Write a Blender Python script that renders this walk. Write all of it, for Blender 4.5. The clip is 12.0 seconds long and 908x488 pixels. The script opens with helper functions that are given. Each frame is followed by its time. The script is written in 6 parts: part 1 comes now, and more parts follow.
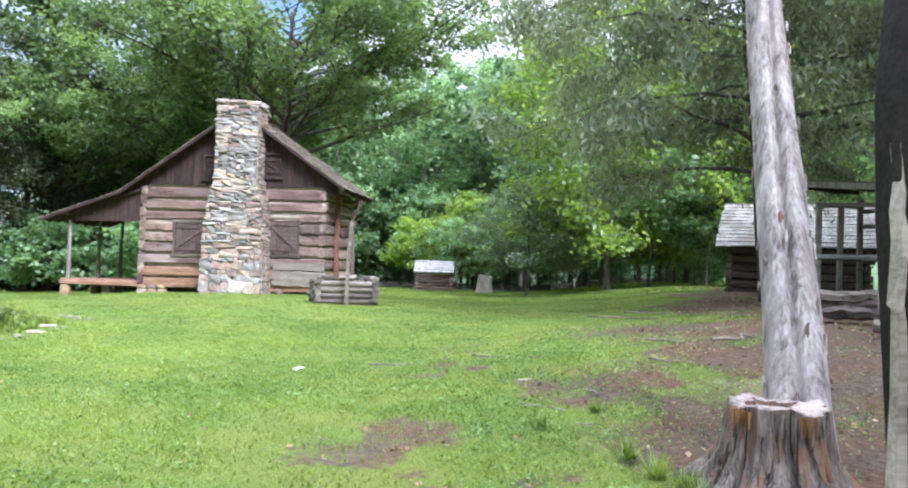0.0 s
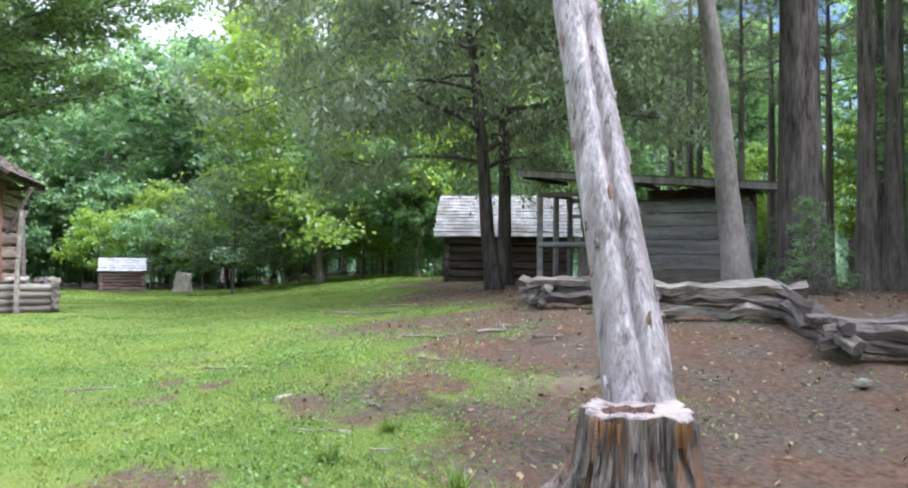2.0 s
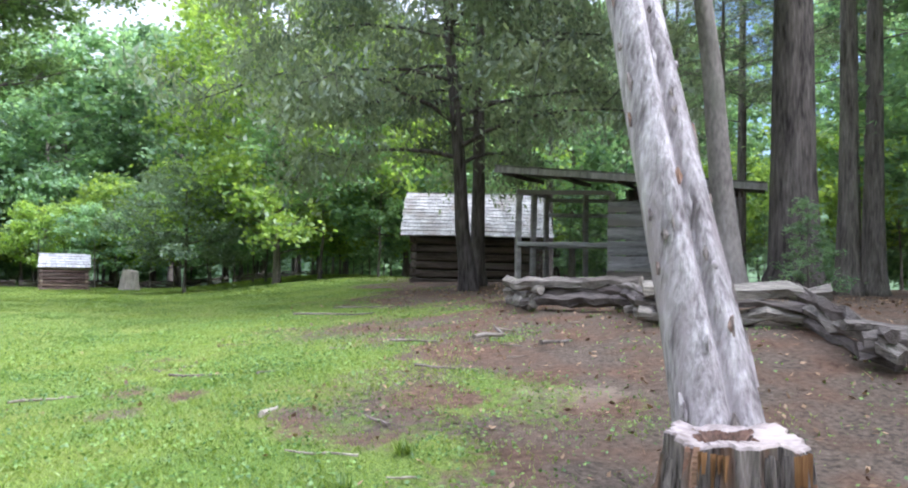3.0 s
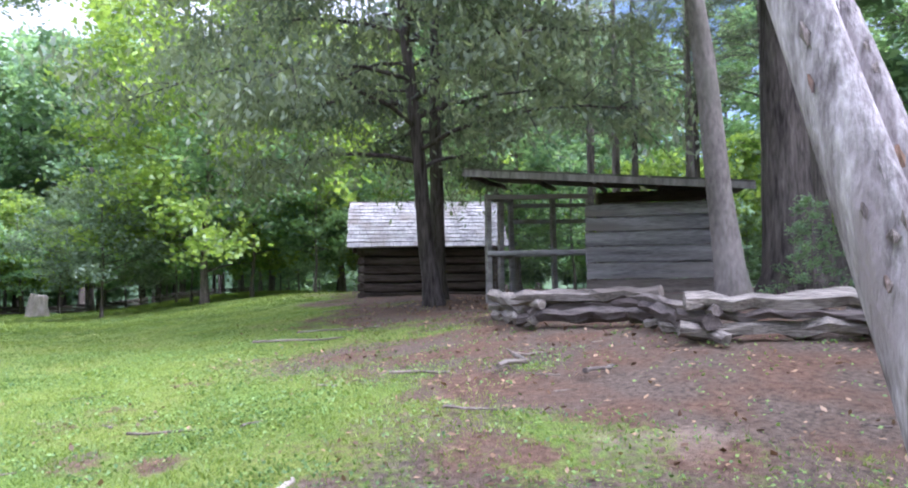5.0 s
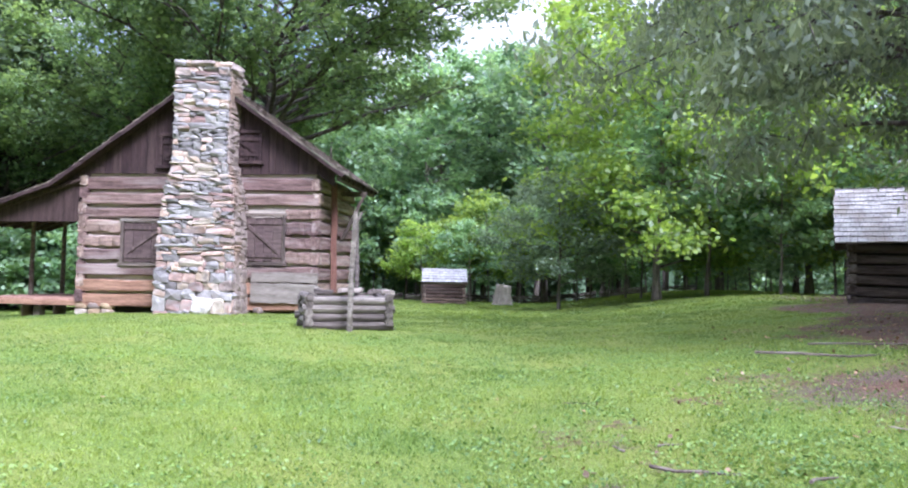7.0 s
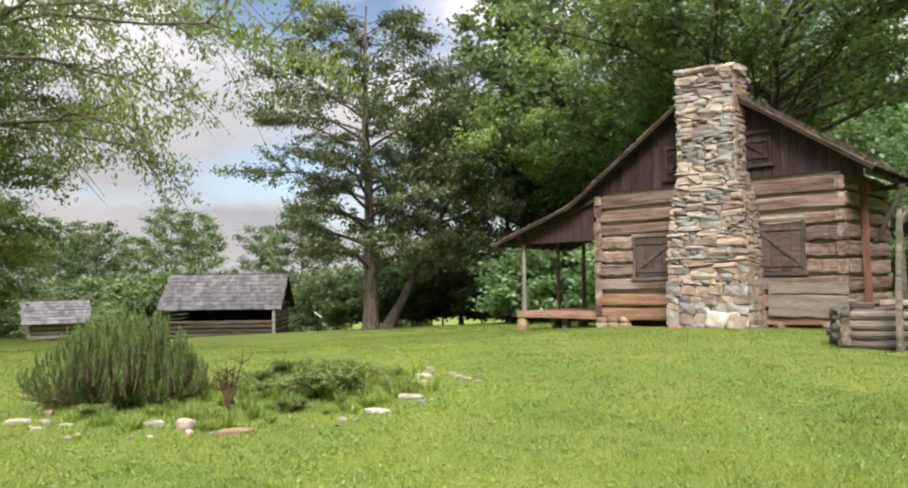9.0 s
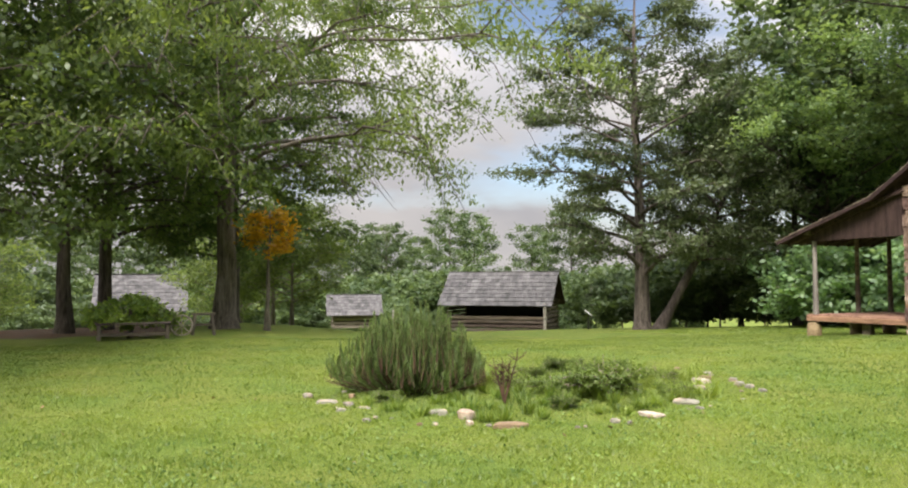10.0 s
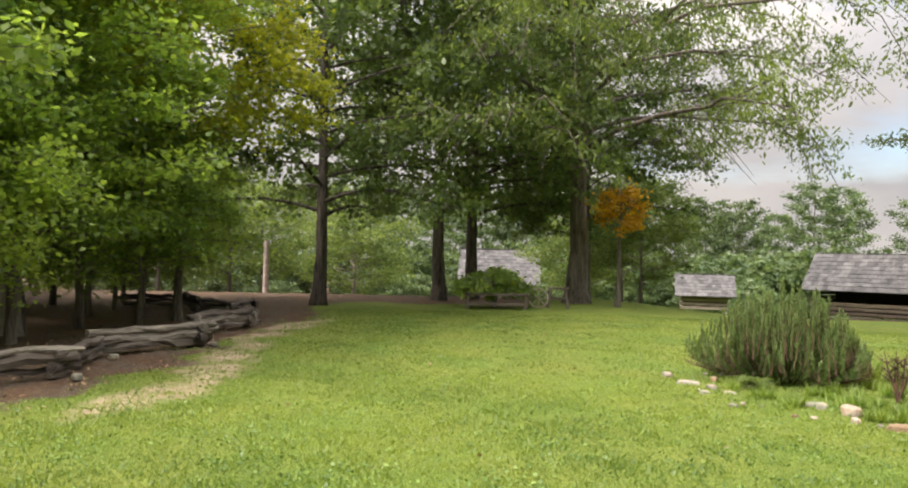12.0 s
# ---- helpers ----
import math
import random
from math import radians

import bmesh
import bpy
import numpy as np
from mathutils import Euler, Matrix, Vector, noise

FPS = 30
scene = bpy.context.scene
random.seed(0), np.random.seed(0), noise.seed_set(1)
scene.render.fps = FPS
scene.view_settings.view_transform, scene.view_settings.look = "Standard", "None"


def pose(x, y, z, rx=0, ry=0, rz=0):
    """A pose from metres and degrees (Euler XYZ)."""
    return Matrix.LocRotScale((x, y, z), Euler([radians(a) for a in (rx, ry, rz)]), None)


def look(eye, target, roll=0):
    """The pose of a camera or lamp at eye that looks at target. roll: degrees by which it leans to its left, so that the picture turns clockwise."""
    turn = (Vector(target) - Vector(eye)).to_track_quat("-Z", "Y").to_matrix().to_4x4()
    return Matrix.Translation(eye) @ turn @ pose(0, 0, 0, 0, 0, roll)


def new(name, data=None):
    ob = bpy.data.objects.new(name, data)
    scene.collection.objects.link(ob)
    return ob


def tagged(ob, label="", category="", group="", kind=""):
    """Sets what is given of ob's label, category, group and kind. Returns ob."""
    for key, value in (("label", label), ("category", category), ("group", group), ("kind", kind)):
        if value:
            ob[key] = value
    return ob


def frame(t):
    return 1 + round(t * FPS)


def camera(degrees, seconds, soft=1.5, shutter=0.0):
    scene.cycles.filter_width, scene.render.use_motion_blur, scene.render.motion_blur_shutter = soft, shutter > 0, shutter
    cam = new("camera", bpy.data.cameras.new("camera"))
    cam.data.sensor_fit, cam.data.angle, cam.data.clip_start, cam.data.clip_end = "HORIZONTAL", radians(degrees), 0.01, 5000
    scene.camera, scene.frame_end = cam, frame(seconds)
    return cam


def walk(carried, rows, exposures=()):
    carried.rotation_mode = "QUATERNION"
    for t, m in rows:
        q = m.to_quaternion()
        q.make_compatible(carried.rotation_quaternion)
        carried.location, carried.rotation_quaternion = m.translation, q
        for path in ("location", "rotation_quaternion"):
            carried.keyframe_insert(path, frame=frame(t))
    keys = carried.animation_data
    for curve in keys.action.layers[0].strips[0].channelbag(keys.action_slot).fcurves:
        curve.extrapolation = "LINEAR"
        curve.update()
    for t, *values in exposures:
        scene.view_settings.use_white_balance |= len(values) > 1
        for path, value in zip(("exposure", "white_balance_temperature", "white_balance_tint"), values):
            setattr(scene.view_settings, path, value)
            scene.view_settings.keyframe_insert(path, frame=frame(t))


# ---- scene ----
cam = camera(61.8, 12.0, 2.1)
PATH = [
    (0, (12.629, -24.397, 1.419), (12.38, -22.413, 1.481), 2.0),
    (0.5, (12.48, -24.1, 1.376), (12.423, -22.101, 1.423), 1.4),
    (1, (12.35, -23.784, 1.416), (12.568, -21.797, 1.479), 1.1),
    (1.5, (12.129, -23.423, 1.437), (12.542, -21.468, 1.504), 0.5),
    (2, (12.029, -22.996, 1.372), (12.563, -21.07, 1.437), 0.5),
    (2.5, (11.934, -22.547, 1.378), (12.518, -20.635, 1.458), 1.1),
    (3, (11.776, -22.062, 1.325), (12.433, -20.175, 1.396), 1.2),
    (3.2, (11.755, -21.886, 1.304), (12.447, -20.01, 1.369), 1.1),
    (4.8, (11.384, -20.664, 1.392), (12.274, -18.875, 1.483), -1.0),
    (5, (11.382, -20.495, 1.399), (12.235, -18.689, 1.496), -0.8),
    (5.5, (11.303, -20.053, 1.365), (12.022, -18.189, 1.454), 0.7),
    (6, (11.246, -19.643, 1.333), (11.652, -17.687, 1.415), 1.3),
    (6.5, (11.153, -19.259, 1.346), (11.19, -17.261, 1.43), 1.8),
    (6.7, (11.049, -19.013, 1.356), (10.973, -17.016, 1.442), 1.6),
    (8.3, (10.662, -18.345, 1.458), (9.727, -16.579, 1.539), -0.4),
    (8.5, (10.594, -18.254, 1.467), (9.536, -16.558, 1.553), -0.7),
    (9, (10.504, -18.183, 1.468), (9.129, -16.734, 1.57), -0.6),
    (9.5, (10.497, -18.168, 1.482), (8.876, -17.001, 1.588), -0.4),
    (10, (10.511, -18.214, 1.492), (8.721, -17.327, 1.592), -0.1),
    (10.5, (10.492, -18.254, 1.485), (8.592, -17.636, 1.573), 0.3),
    (11, (10.523, -18.317, 1.488), (8.559, -17.945, 1.555), 0.7),
    (11.5, (10.495, -18.355, 1.479), (8.503, -18.188, 1.526), 1.1),
    (12, (10.498, -18.405, 1.481), (8.498, -18.379, 1.513), 1.3),
]
EXPOSURES = [(0.0, 1.25, 5450, 16), (3.2, 1.35, 5400, 18), (5.0, 1.42, 5250, 28), (6.7, 1.3, 5150, 28), (8.3, 0.97, 6500, 18), (9.5, 0.62, 6750, 15), (12.0, 0.78, 7100, 16)]
walk(cam, [(t, look(e, g, r)) for t, e, g, r in PATH], EXPOSURES)

# ---- world and sun ----
SUN_ELEVATION, SUN_AZIMUTH = 46.0, 143.0      # degrees; azimuth clockwise from +y
world = bpy.data.worlds.new("world")
scene.world = world
world.use_nodes = True
wn, wl = world.node_tree.nodes, world.node_tree.links
wn.clear()
w_out = wn.new("ShaderNodeOutputWorld")
w_sky = wn.new("ShaderNodeTexSky")
w_sky.sky_type, w_sky.sun_disc = "NISHITA", False
w_sky.sun_elevation, w_sky.sun_rotation = radians(SUN_ELEVATION), radians(SUN_AZIMUTH)
w_b1 = wn.new("ShaderNodeBackground")
w_b1.inputs["Strength"].default_value = 0.10
w_b2 = wn.new("ShaderNodeBackground")          # broken cloud cover
w_sep = wn.new("ShaderNodeSeparateXYZ")         # an overcast sky is brightest overhead
w_sq = wn.new("ShaderNodeMath")
w_sq.operation, w_sq.inputs[1].default_value = "POWER", 2.0
w_lift = wn.new("ShaderNodeMath")
w_lift.operation, w_lift.inputs[1].default_value, w_lift.inputs[2].default_value = "MULTIPLY_ADD", 3.2, 0.38
w_tc = wn.new("ShaderNodeTexCoord")
w_map = wn.new("ShaderNodeMapping")
w_map.inputs["Scale"].default_value = (1.0, 1.0, 2.6)
w_no = wn.new("ShaderNodeTexNoise")
w_no.inputs["Scale"].default_value, w_no.inputs["Detail"].default_value = 2.2, 6.0
w_ramp = wn.new("ShaderNodeValToRGB")
w_ramp.color_ramp.elements[0].position, w_ramp.color_ramp.elements[1].position = 0.37, 0.49
w_no2 = wn.new("ShaderNodeTexNoise")
w_no2.inputs["Scale"].default_value, w_no2.inputs["Detail"].default_value = 5.0, 5.0
w_shade = wn.new("ShaderNodeValToRGB")
w_shade.color_ramp.elements[0].position, w_shade.color_ramp.elements[0].color = 0.3, (0.74, 0.77, 0.82, 1)
w_shade.color_ramp.elements[1].position, w_shade.color_ramp.elements[1].color = 0.65, (1.0, 1.0, 1.0, 1)
w_mix = wn.new("ShaderNodeMixShader")
wl.new(w_tc.outputs["Generated"], w_map.inputs["Vector"])
wl.new(w_tc.outputs["Generated"], w_sep.inputs["Vector"])
wl.new(w_sep.outputs["Z"], w_sq.inputs[0])
wl.new(w_sq.outputs[0], w_lift.inputs[0])
wl.new(w_lift.outputs[0], w_b2.inputs["Strength"])
wl.new(w_map.outputs["Vector"], w_no.inputs["Vector"])
wl.new(w_map.outputs["Vector"], w_no2.inputs["Vector"])
wl.new(w_no.outputs["Fac"], w_ramp.inputs["Fac"])
wl.new(w_no2.outputs["Fac"], w_shade.inputs["Fac"])
wl.new(w_shade.outputs["Color"], w_b2.inputs["Color"])
wl.new(w_sky.outputs["Color"], w_b1.inputs["Color"])
wl.new(w_ramp.outputs["Color"], w_mix.inputs["Fac"])
wl.new(w_b1.outputs["Background"], w_mix.inputs[1])
wl.new(w_b2.outputs["Background"], w_mix.inputs[2])
wl.new(w_mix.outputs["Shader"], w_out.inputs["Surface"])

sun_data = bpy.data.lights.new("sun", "SUN")
sun_data.energy, sun_data.angle, sun_data.color = 3.8, radians(20), (1.0, 0.95, 0.88)
sun = new("sun", sun_data)
sun_way = Vector((math.sin(radians(SUN_AZIMUTH)) * math.cos(radians(SUN_ELEVATION)),
                  math.cos(radians(SUN_AZIMUTH)) * math.cos(radians(SUN_ELEVATION)), math.sin(radians(SUN_ELEVATION))))
sun.matrix_world = look(sun_way * 60, (0, 0, 0))


# ---- materials ----
def surface(name, dark, light, scale=4.0, stretch=(1, 1, 1), rough=0.85, bump=0.4, fine=40.0, spread=0.0, stain=None, coords="Object", island=False, metal=0.0, bump_size=0.01):
    """A worn surface: two colours mixed by coarse and fine noise, stains, a varied tone a piece, and fine relief."""
    m = bpy.data.materials.new(name)
    m.use_nodes = True
    nt = m.node_tree
    n, l = nt.nodes, nt.links
    bsdf = n["Principled BSDF"]
    bsdf.inputs["Roughness"].default_value, bsdf.inputs["Metallic"].default_value = rough, metal
    bsdf.inputs["Specular IOR Level"].default_value = 0.25
    tc, mp = n.new("ShaderNodeTexCoord"), n.new("ShaderNodeMapping")
    mp.inputs["Scale"].default_value = stretch
    if coords == "World":
        geo = n.new("ShaderNodeNewGeometry")
        l.new(geo.outputs["Position"], mp.inputs["Vector"])
    else:
        info0 = n.new("ShaderNodeObjectInfo")
        add0 = n.new("ShaderNodeVectorMath")
        mul0 = n.new("ShaderNodeVectorMath")
        mul0.operation = "SCALE"
        mul0.inputs[0].default_value, mul0.inputs["Scale"].default_value = (37.0, 11.0, 23.0), 1.0
        l.new(info0.outputs["Random"], mul0.inputs["Scale"])
        l.new(tc.outputs["Object"], add0.inputs[0])
        l.new(mul0.outputs["Vector"], add0.inputs[1])
        l.new(add0.outputs["Vector"], mp.inputs["Vector"])
    a, b = n.new("ShaderNodeTexNoise"), n.new("ShaderNodeTexNoise")
    a.inputs["Scale"].default_value, a.inputs["Detail"].default_value = scale, 6
    b.inputs["Scale"].default_value, b.inputs["Detail"].default_value = fine, 4
    l.new(mp.outputs["Vector"], a.inputs["Vector"])
    l.new(mp.outputs["Vector"], b.inputs["Vector"])
    mixf = n.new("ShaderNodeMath")
    mixf.operation = "MULTIPLY_ADD"
    mixf.inputs[1].default_value = 0.45
    l.new(b.outputs["Fac"], mixf.inputs[0])
    half = n.new("ShaderNodeMath")
    half.operation = "MULTIPLY"
    half.inputs[1].default_value = 0.55
    l.new(a.outputs["Fac"], half.inputs[0])
    l.new(half.outputs[0], mixf.inputs[2])
    ramp = n.new("ShaderNodeValToRGB")
    ramp.color_ramp.elements[0].position, ramp.color_ramp.elements[0].color = 0.36, (*dark, 1)
    ramp.color_ramp.elements[1].position, ramp.color_ramp.elements[1].color = 0.64, (*light, 1)
    l.new(mixf.outputs[0], ramp.inputs["Fac"])
    col = ramp.outputs["Color"]
    if stain:
        c = n.new("ShaderNodeTexNoise")
        c.inputs["Scale"].default_value, c.inputs["Detail"].default_value = scale * 0.45, 3
        l.new(mp.outputs["Vector"], c.inputs["Vector"])
        r2 = n.new("ShaderNodeValToRGB")
        r2.color_ramp.elements[0].position, r2.color_ramp.elements[1].position = 0.52, 0.68
        l.new(c.outputs["Fac"], r2.inputs["Fac"])
        mx = n.new("ShaderNodeMixRGB")
        mx.inputs["Color2"].default_value = (*stain, 1)
        l.new(r2.outputs["Color"], mx.inputs["Fac"])
        l.new(col, mx.inputs["Color1"])
        col = mx.outputs["Color"]
    if spread:
        hsv = n.new("ShaderNodeHueSaturation")
        rng = n.new("ShaderNodeMapRange")
        rng.inputs["To Min"].default_value, rng.inputs["To Max"].default_value = 1 - spread, 1 + spread
        hr = n.new("ShaderNodeMapRange")
        hr.inputs["To Min"].default_value, hr.inputs["To Max"].default_value = 0.5 - spread * 0.05, 0.5 + spread * 0.05
        if island:
            src = n.new("ShaderNodeNewGeometry").outputs["Random Per Island"]
        else:
            src = n.new("ShaderNodeObjectInfo").outputs["Random"]
        l.new(src, rng.inputs["Value"])
        l.new(src, hr.inputs["Value"])
        l.new(rng.outputs["Result"], hsv.inputs["Value"])
        l.new(hr.outputs["Result"], hsv.inputs["Hue"])
        l.new(col, hsv.inputs["Color"])
        col = hsv.outputs["Color"]
    l.new(col, bsdf.inputs["Base Color"])
    if bump:
        bp = n.new("ShaderNodeBump")
        bp.inputs["Strength"].default_value, bp.inputs["Distance"].default_value = bump, bump_size
        l.new(mixf.outputs[0], bp.inputs["Height"])
        l.new(bp.outputs["Normal"], bsdf.inputs["Normal"])
    return m


def leafy(name, dark, light, through_light=0.35, spread=0.35):
    """Leaves: each a little different in tone, letting some light through."""
    m = bpy.data.materials.new(name)
    m.use_nodes = True
    nt = m.node_tree
    n, l = nt.nodes, nt.links
    n.remove(n["Principled BSDF"])
    out = n["Material Output"]
    geo = n.new("ShaderNodeNewGeometry")
    ramp = n.new("ShaderNodeValToRGB")
    ramp.color_ramp.elements[0].color, ramp.color_ramp.elements[1].color = (*dark, 1), (*light, 1)
    no = n.new("ShaderNodeTexNoise")
    no.inputs["Scale"].default_value, no.inputs["Detail"].default_value = 0.45, 3
    l.new(geo.outputs["Position"], no.inputs["Vector"])
    mixv = n.new("ShaderNodeMath")
    mixv.operation = "MULTIPLY_ADD"
    mixv.inputs[1].default_value = spread
    l.new(geo.outputs["Random Per Island"], mixv.inputs[0])
    sub = n.new("ShaderNodeMath")
    sub.operation = "SUBTRACT"
    sub.inputs[1].default_value = spread / 2
    l.new(no.outputs["Fac"], sub.inputs[0])
    l.new(sub.outputs[0], mixv.inputs[2])
    con = n.new("ShaderNodeMapRange")
    con.inputs["From Min"].default_value, con.inputs["From Max"].default_value = 0.25, 0.75
    l.new(mixv.outputs[0], con.inputs["Value"])
    l.new(con.outputs["Result"], ramp.inputs["Fac"])
    info = n.new("ShaderNodeObjectInfo")
    hsv = n.new("ShaderNodeHueSaturation")
    rng = n.new("ShaderNodeMapRange")
    rng.inputs["To Min"].default_value, rng.inputs["To Max"].default_value = 0.8, 1.25
    l.new(info.outputs["Random"], rng.inputs["Value"])
    l.new(rng.outputs["Result"], hsv.inputs["Value"])
    l.new(ramp.outputs["Color"], hsv.inputs["Color"])
    d, t, g = n.new("ShaderNodeBsdfDiffuse"), n.new("ShaderNodeBsdfTranslucent"), n.new("ShaderNodeBsdfGlossy")
    g.inputs["Roughness"].default_value = 0.45
    g.inputs["Color"].default_value = (0.5, 0.55, 0.5, 1)
    l.new(hsv.outputs["Color"], d.inputs["Color"])
    bright = n.new("ShaderNodeMixRGB")
    bright.blend_type = "MULTIPLY"
    bright.inputs["Fac"].default_value = 1
    bright.inputs["Color2"].default_value = (1.6, 1.55, 0.85, 1)
    l.new(hsv.outputs["Color"], bright.inputs["Color1"])
    l.new(bright.outputs["Color"], t.inputs["Color"])
    m1, m2 = n.new("ShaderNodeMixShader"), n.new("ShaderNodeMixShader")
    m1.inputs["Fac"].default_value, m2.inputs["Fac"].default_value = through_light, 0.06
    l.new(d.outputs[0], m1.inputs[1])
    l.new(t.outputs[0], m1.inputs[2])
    l.new(m1.outputs[0], m2.inputs[1])
    l.new(g.outputs[0], m2.inputs[2])
    l.new(m2.outputs[0], out.inputs["Surface"])
    return m


GRAIN = (0.5, 6, 6)
M_LOG = surface("hewn_log", (0.065, 0.04, 0.034), (0.31, 0.215, 0.18), 2.2, GRAIN, 0.9, 1.0, 14, 0.5, (0.34, 0.28, 0.245), bump_size=0.04)
M_PLANK = surface("brown_grey_plank", (0.10, 0.085, 0.07), (0.27, 0.24, 0.205), 1.6, (0.4, 5, 5), 0.9, 0.7, 16, 0.18, (0.15, 0.12, 0.10), bump_size=0.02)
M_LOG_RED = surface("reddish_log", (0.12, 0.06, 0.04), (0.33, 0.19, 0.13), 2.2, GRAIN, 0.9, 0.8, 14, 0.25, bump_size=0.03)
M_LOG_DARK = surface("dark_log", (0.045, 0.036, 0.03), (0.17, 0.135, 0.11), 2.2, GRAIN, 0.9, 0.8, 14, 0.3, (0.16, 0.14, 0.12), bump_size=0.03)
M_CHINK = surface("chinking", (0.34, 0.29, 0.23), (0.55, 0.49, 0.41), 3, (1, 1, 1), 0.95, 0.5, 30)
# near-black colour that stands for the shade inside gaps and hollows
M_GAP_SHADE = surface("gap_shade", (0.02, 0.018, 0.015), (0.05, 0.042, 0.035), 3)
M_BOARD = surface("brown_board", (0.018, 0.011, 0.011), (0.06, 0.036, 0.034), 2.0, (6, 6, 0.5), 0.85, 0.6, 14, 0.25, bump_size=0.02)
M_SHUTTER = surface("shutter_board", (0.05, 0.035, 0.032), (0.14, 0.10, 0.09), 2.0, (6, 6, 0.5), 0.85, 0.6, 14, 0.2, bump_size=0.02)
M_GREY = surface("grey_weathered_board", (0.10, 0.097, 0.092), (0.36, 0.35, 0.335), 1.6, (0.4, 5, 5), 0.9, 0.7, 16, 0.18, (0.20, 0.18, 0.16), bump_size=0.02)
M_GREYPOST = surface("grey_weathered_post", (0.13, 0.12, 0.11), (0.36, 0.34, 0.31), 1.6, (6, 6, 0.5), 0.9, 0.7, 16, 0.18, bump_size=0.02)
M_ROOFBOARD = surface("mossy_roof_board", (0.045, 0.042, 0.035), (0.17, 0.16, 0.14), 1.6, (0.4, 5, 5), 0.9, 0.7, 16, 0.2, (0.07, 0.085, 0.04), bump_size=0.02)
M_RAIL = surface("split_rail", (0.05, 0.042, 0.036), (0.25, 0.215, 0.185), 2.0, GRAIN, 0.9, 1.0, 12, 0.4, (0.10, 0.082, 0.068), bump_size=0.05)
M_DECK = surface("porch_board", (0.16, 0.085, 0.06), (0.36, 0.22, 0.16), 2.0, (3, 0.6, 3), 0.85, 0.5, 16, 0.2)
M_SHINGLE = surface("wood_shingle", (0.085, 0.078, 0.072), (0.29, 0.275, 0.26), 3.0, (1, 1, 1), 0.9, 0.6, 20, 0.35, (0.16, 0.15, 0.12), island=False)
M_SHINGLE_SILVER = surface("silvery_shingle", (0.15, 0.14, 0.13), (0.50, 0.47, 0.44), 3.0, (1, 1, 1), 0.9, 0.6, 20, 0.4, (0.24, 0.21, 0.18))
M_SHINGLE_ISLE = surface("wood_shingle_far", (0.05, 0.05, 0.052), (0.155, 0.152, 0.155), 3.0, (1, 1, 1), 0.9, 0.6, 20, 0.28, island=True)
M_SHINGLE_PALE = surface("pale_shingle", (0.24, 0.235, 0.225), (0.47, 0.46, 0.45), 3.0, (1, 1, 1), 0.8, 0.5, 20, 0.15)
M_SHINGLE_BROWN = surface("brown_shingle", (0.07, 0.055, 0.045), (0.20, 0.16, 0.13), 3.0, (1, 1, 1), 0.9, 0.6, 20, 0.35, (0.07, 0.085, 0.045), island=True)
M_STONE = surface("field_stone", (0.15, 0.125, 0.105), (0.43, 0.365, 0.30), 2.5, (1, 1, 1), 0.85, 0.7, 18, 0.38, (0.27, 0.20, 0.14))
M_STONE_GREY = surface("grey_field_stone", (0.12, 0.115, 0.11), (0.34, 0.325, 0.305), 2.5, (1, 1, 1), 0.85, 0.7, 18, 0.4, (0.20, 0.18, 0.16))
M_STONE_PINK = surface("pinkish_field_stone", (0.17, 0.115, 0.09), (0.44, 0.325, 0.26), 2.5, (1, 1, 1), 0.85, 0.7, 18, 0.4, (0.30, 0.27, 0.24))
M_BOULDER = surface("pale_boulder", (0.30, 0.28, 0.25), (0.60, 0.57, 0.52), 2.5, (1, 1, 1), 0.85, 0.6, 18, 0.1)
M_STONE_PALE = surface("pale_stone", (0.12, 0.115, 0.09), (0.29, 0.28, 0.23), 2.5, (1, 1, 1), 0.85, 0.6, 18, 0.2, (0.35, 0.27, 0.2))
M_STONE_RED = surface("rusty_stone", (0.15, 0.105, 0.06), (0.30, 0.225, 0.14), 2.5, (1, 1, 1), 0.85, 0.6, 18, 0.2)
M_MORTAR = surface("mortar", (0.13, 0.115, 0.10), (0.27, 0.24, 0.205), 4, (1, 1, 1), 0.95, 0.6, 30)
M_BARK = surface("grey_bark", (0.06, 0.05, 0.042), (0.23, 0.20, 0.17), 2.2, (3.5, 3.5, 0.5), 0.95, 1.0, 9, 0.2, coords="World", bump_size=0.06)
M_BARK_DARK = surface("dark_bark", (0.025, 0.02, 0.018), (0.15, 0.128, 0.112), 2.2, (3.5, 3.5, 0.5), 0.95, 1.0, 8, 0.2, coords="World", bump_size=0.08)
M_BARK_SMOOTH = surface("smooth_grey_bark", (0.13, 0.115, 0.10), (0.30, 0.27, 0.24), 1.4, (2, 2, 0.9), 0.9, 0.5, 9, 0.15, (0.13, 0.13, 0.10), coords="World", bump_size=0.03)
M_DEADWOOD = surface("bare_silver_wood", (0.11, 0.09, 0.085), (0.49, 0.44, 0.425), 2.6, (3.2, 3.2, 0.8), 0.8, 1.0, 13, 0.0, (0.27, 0.225, 0.22), bump_size=0.05)
M_ORANGEWOOD = surface("fresh_orange_split", (0.09, 0.045, 0.018), (0.33, 0.17, 0.07), 2.6, (5, 5, 0.5), 0.85, 0.6, 14)
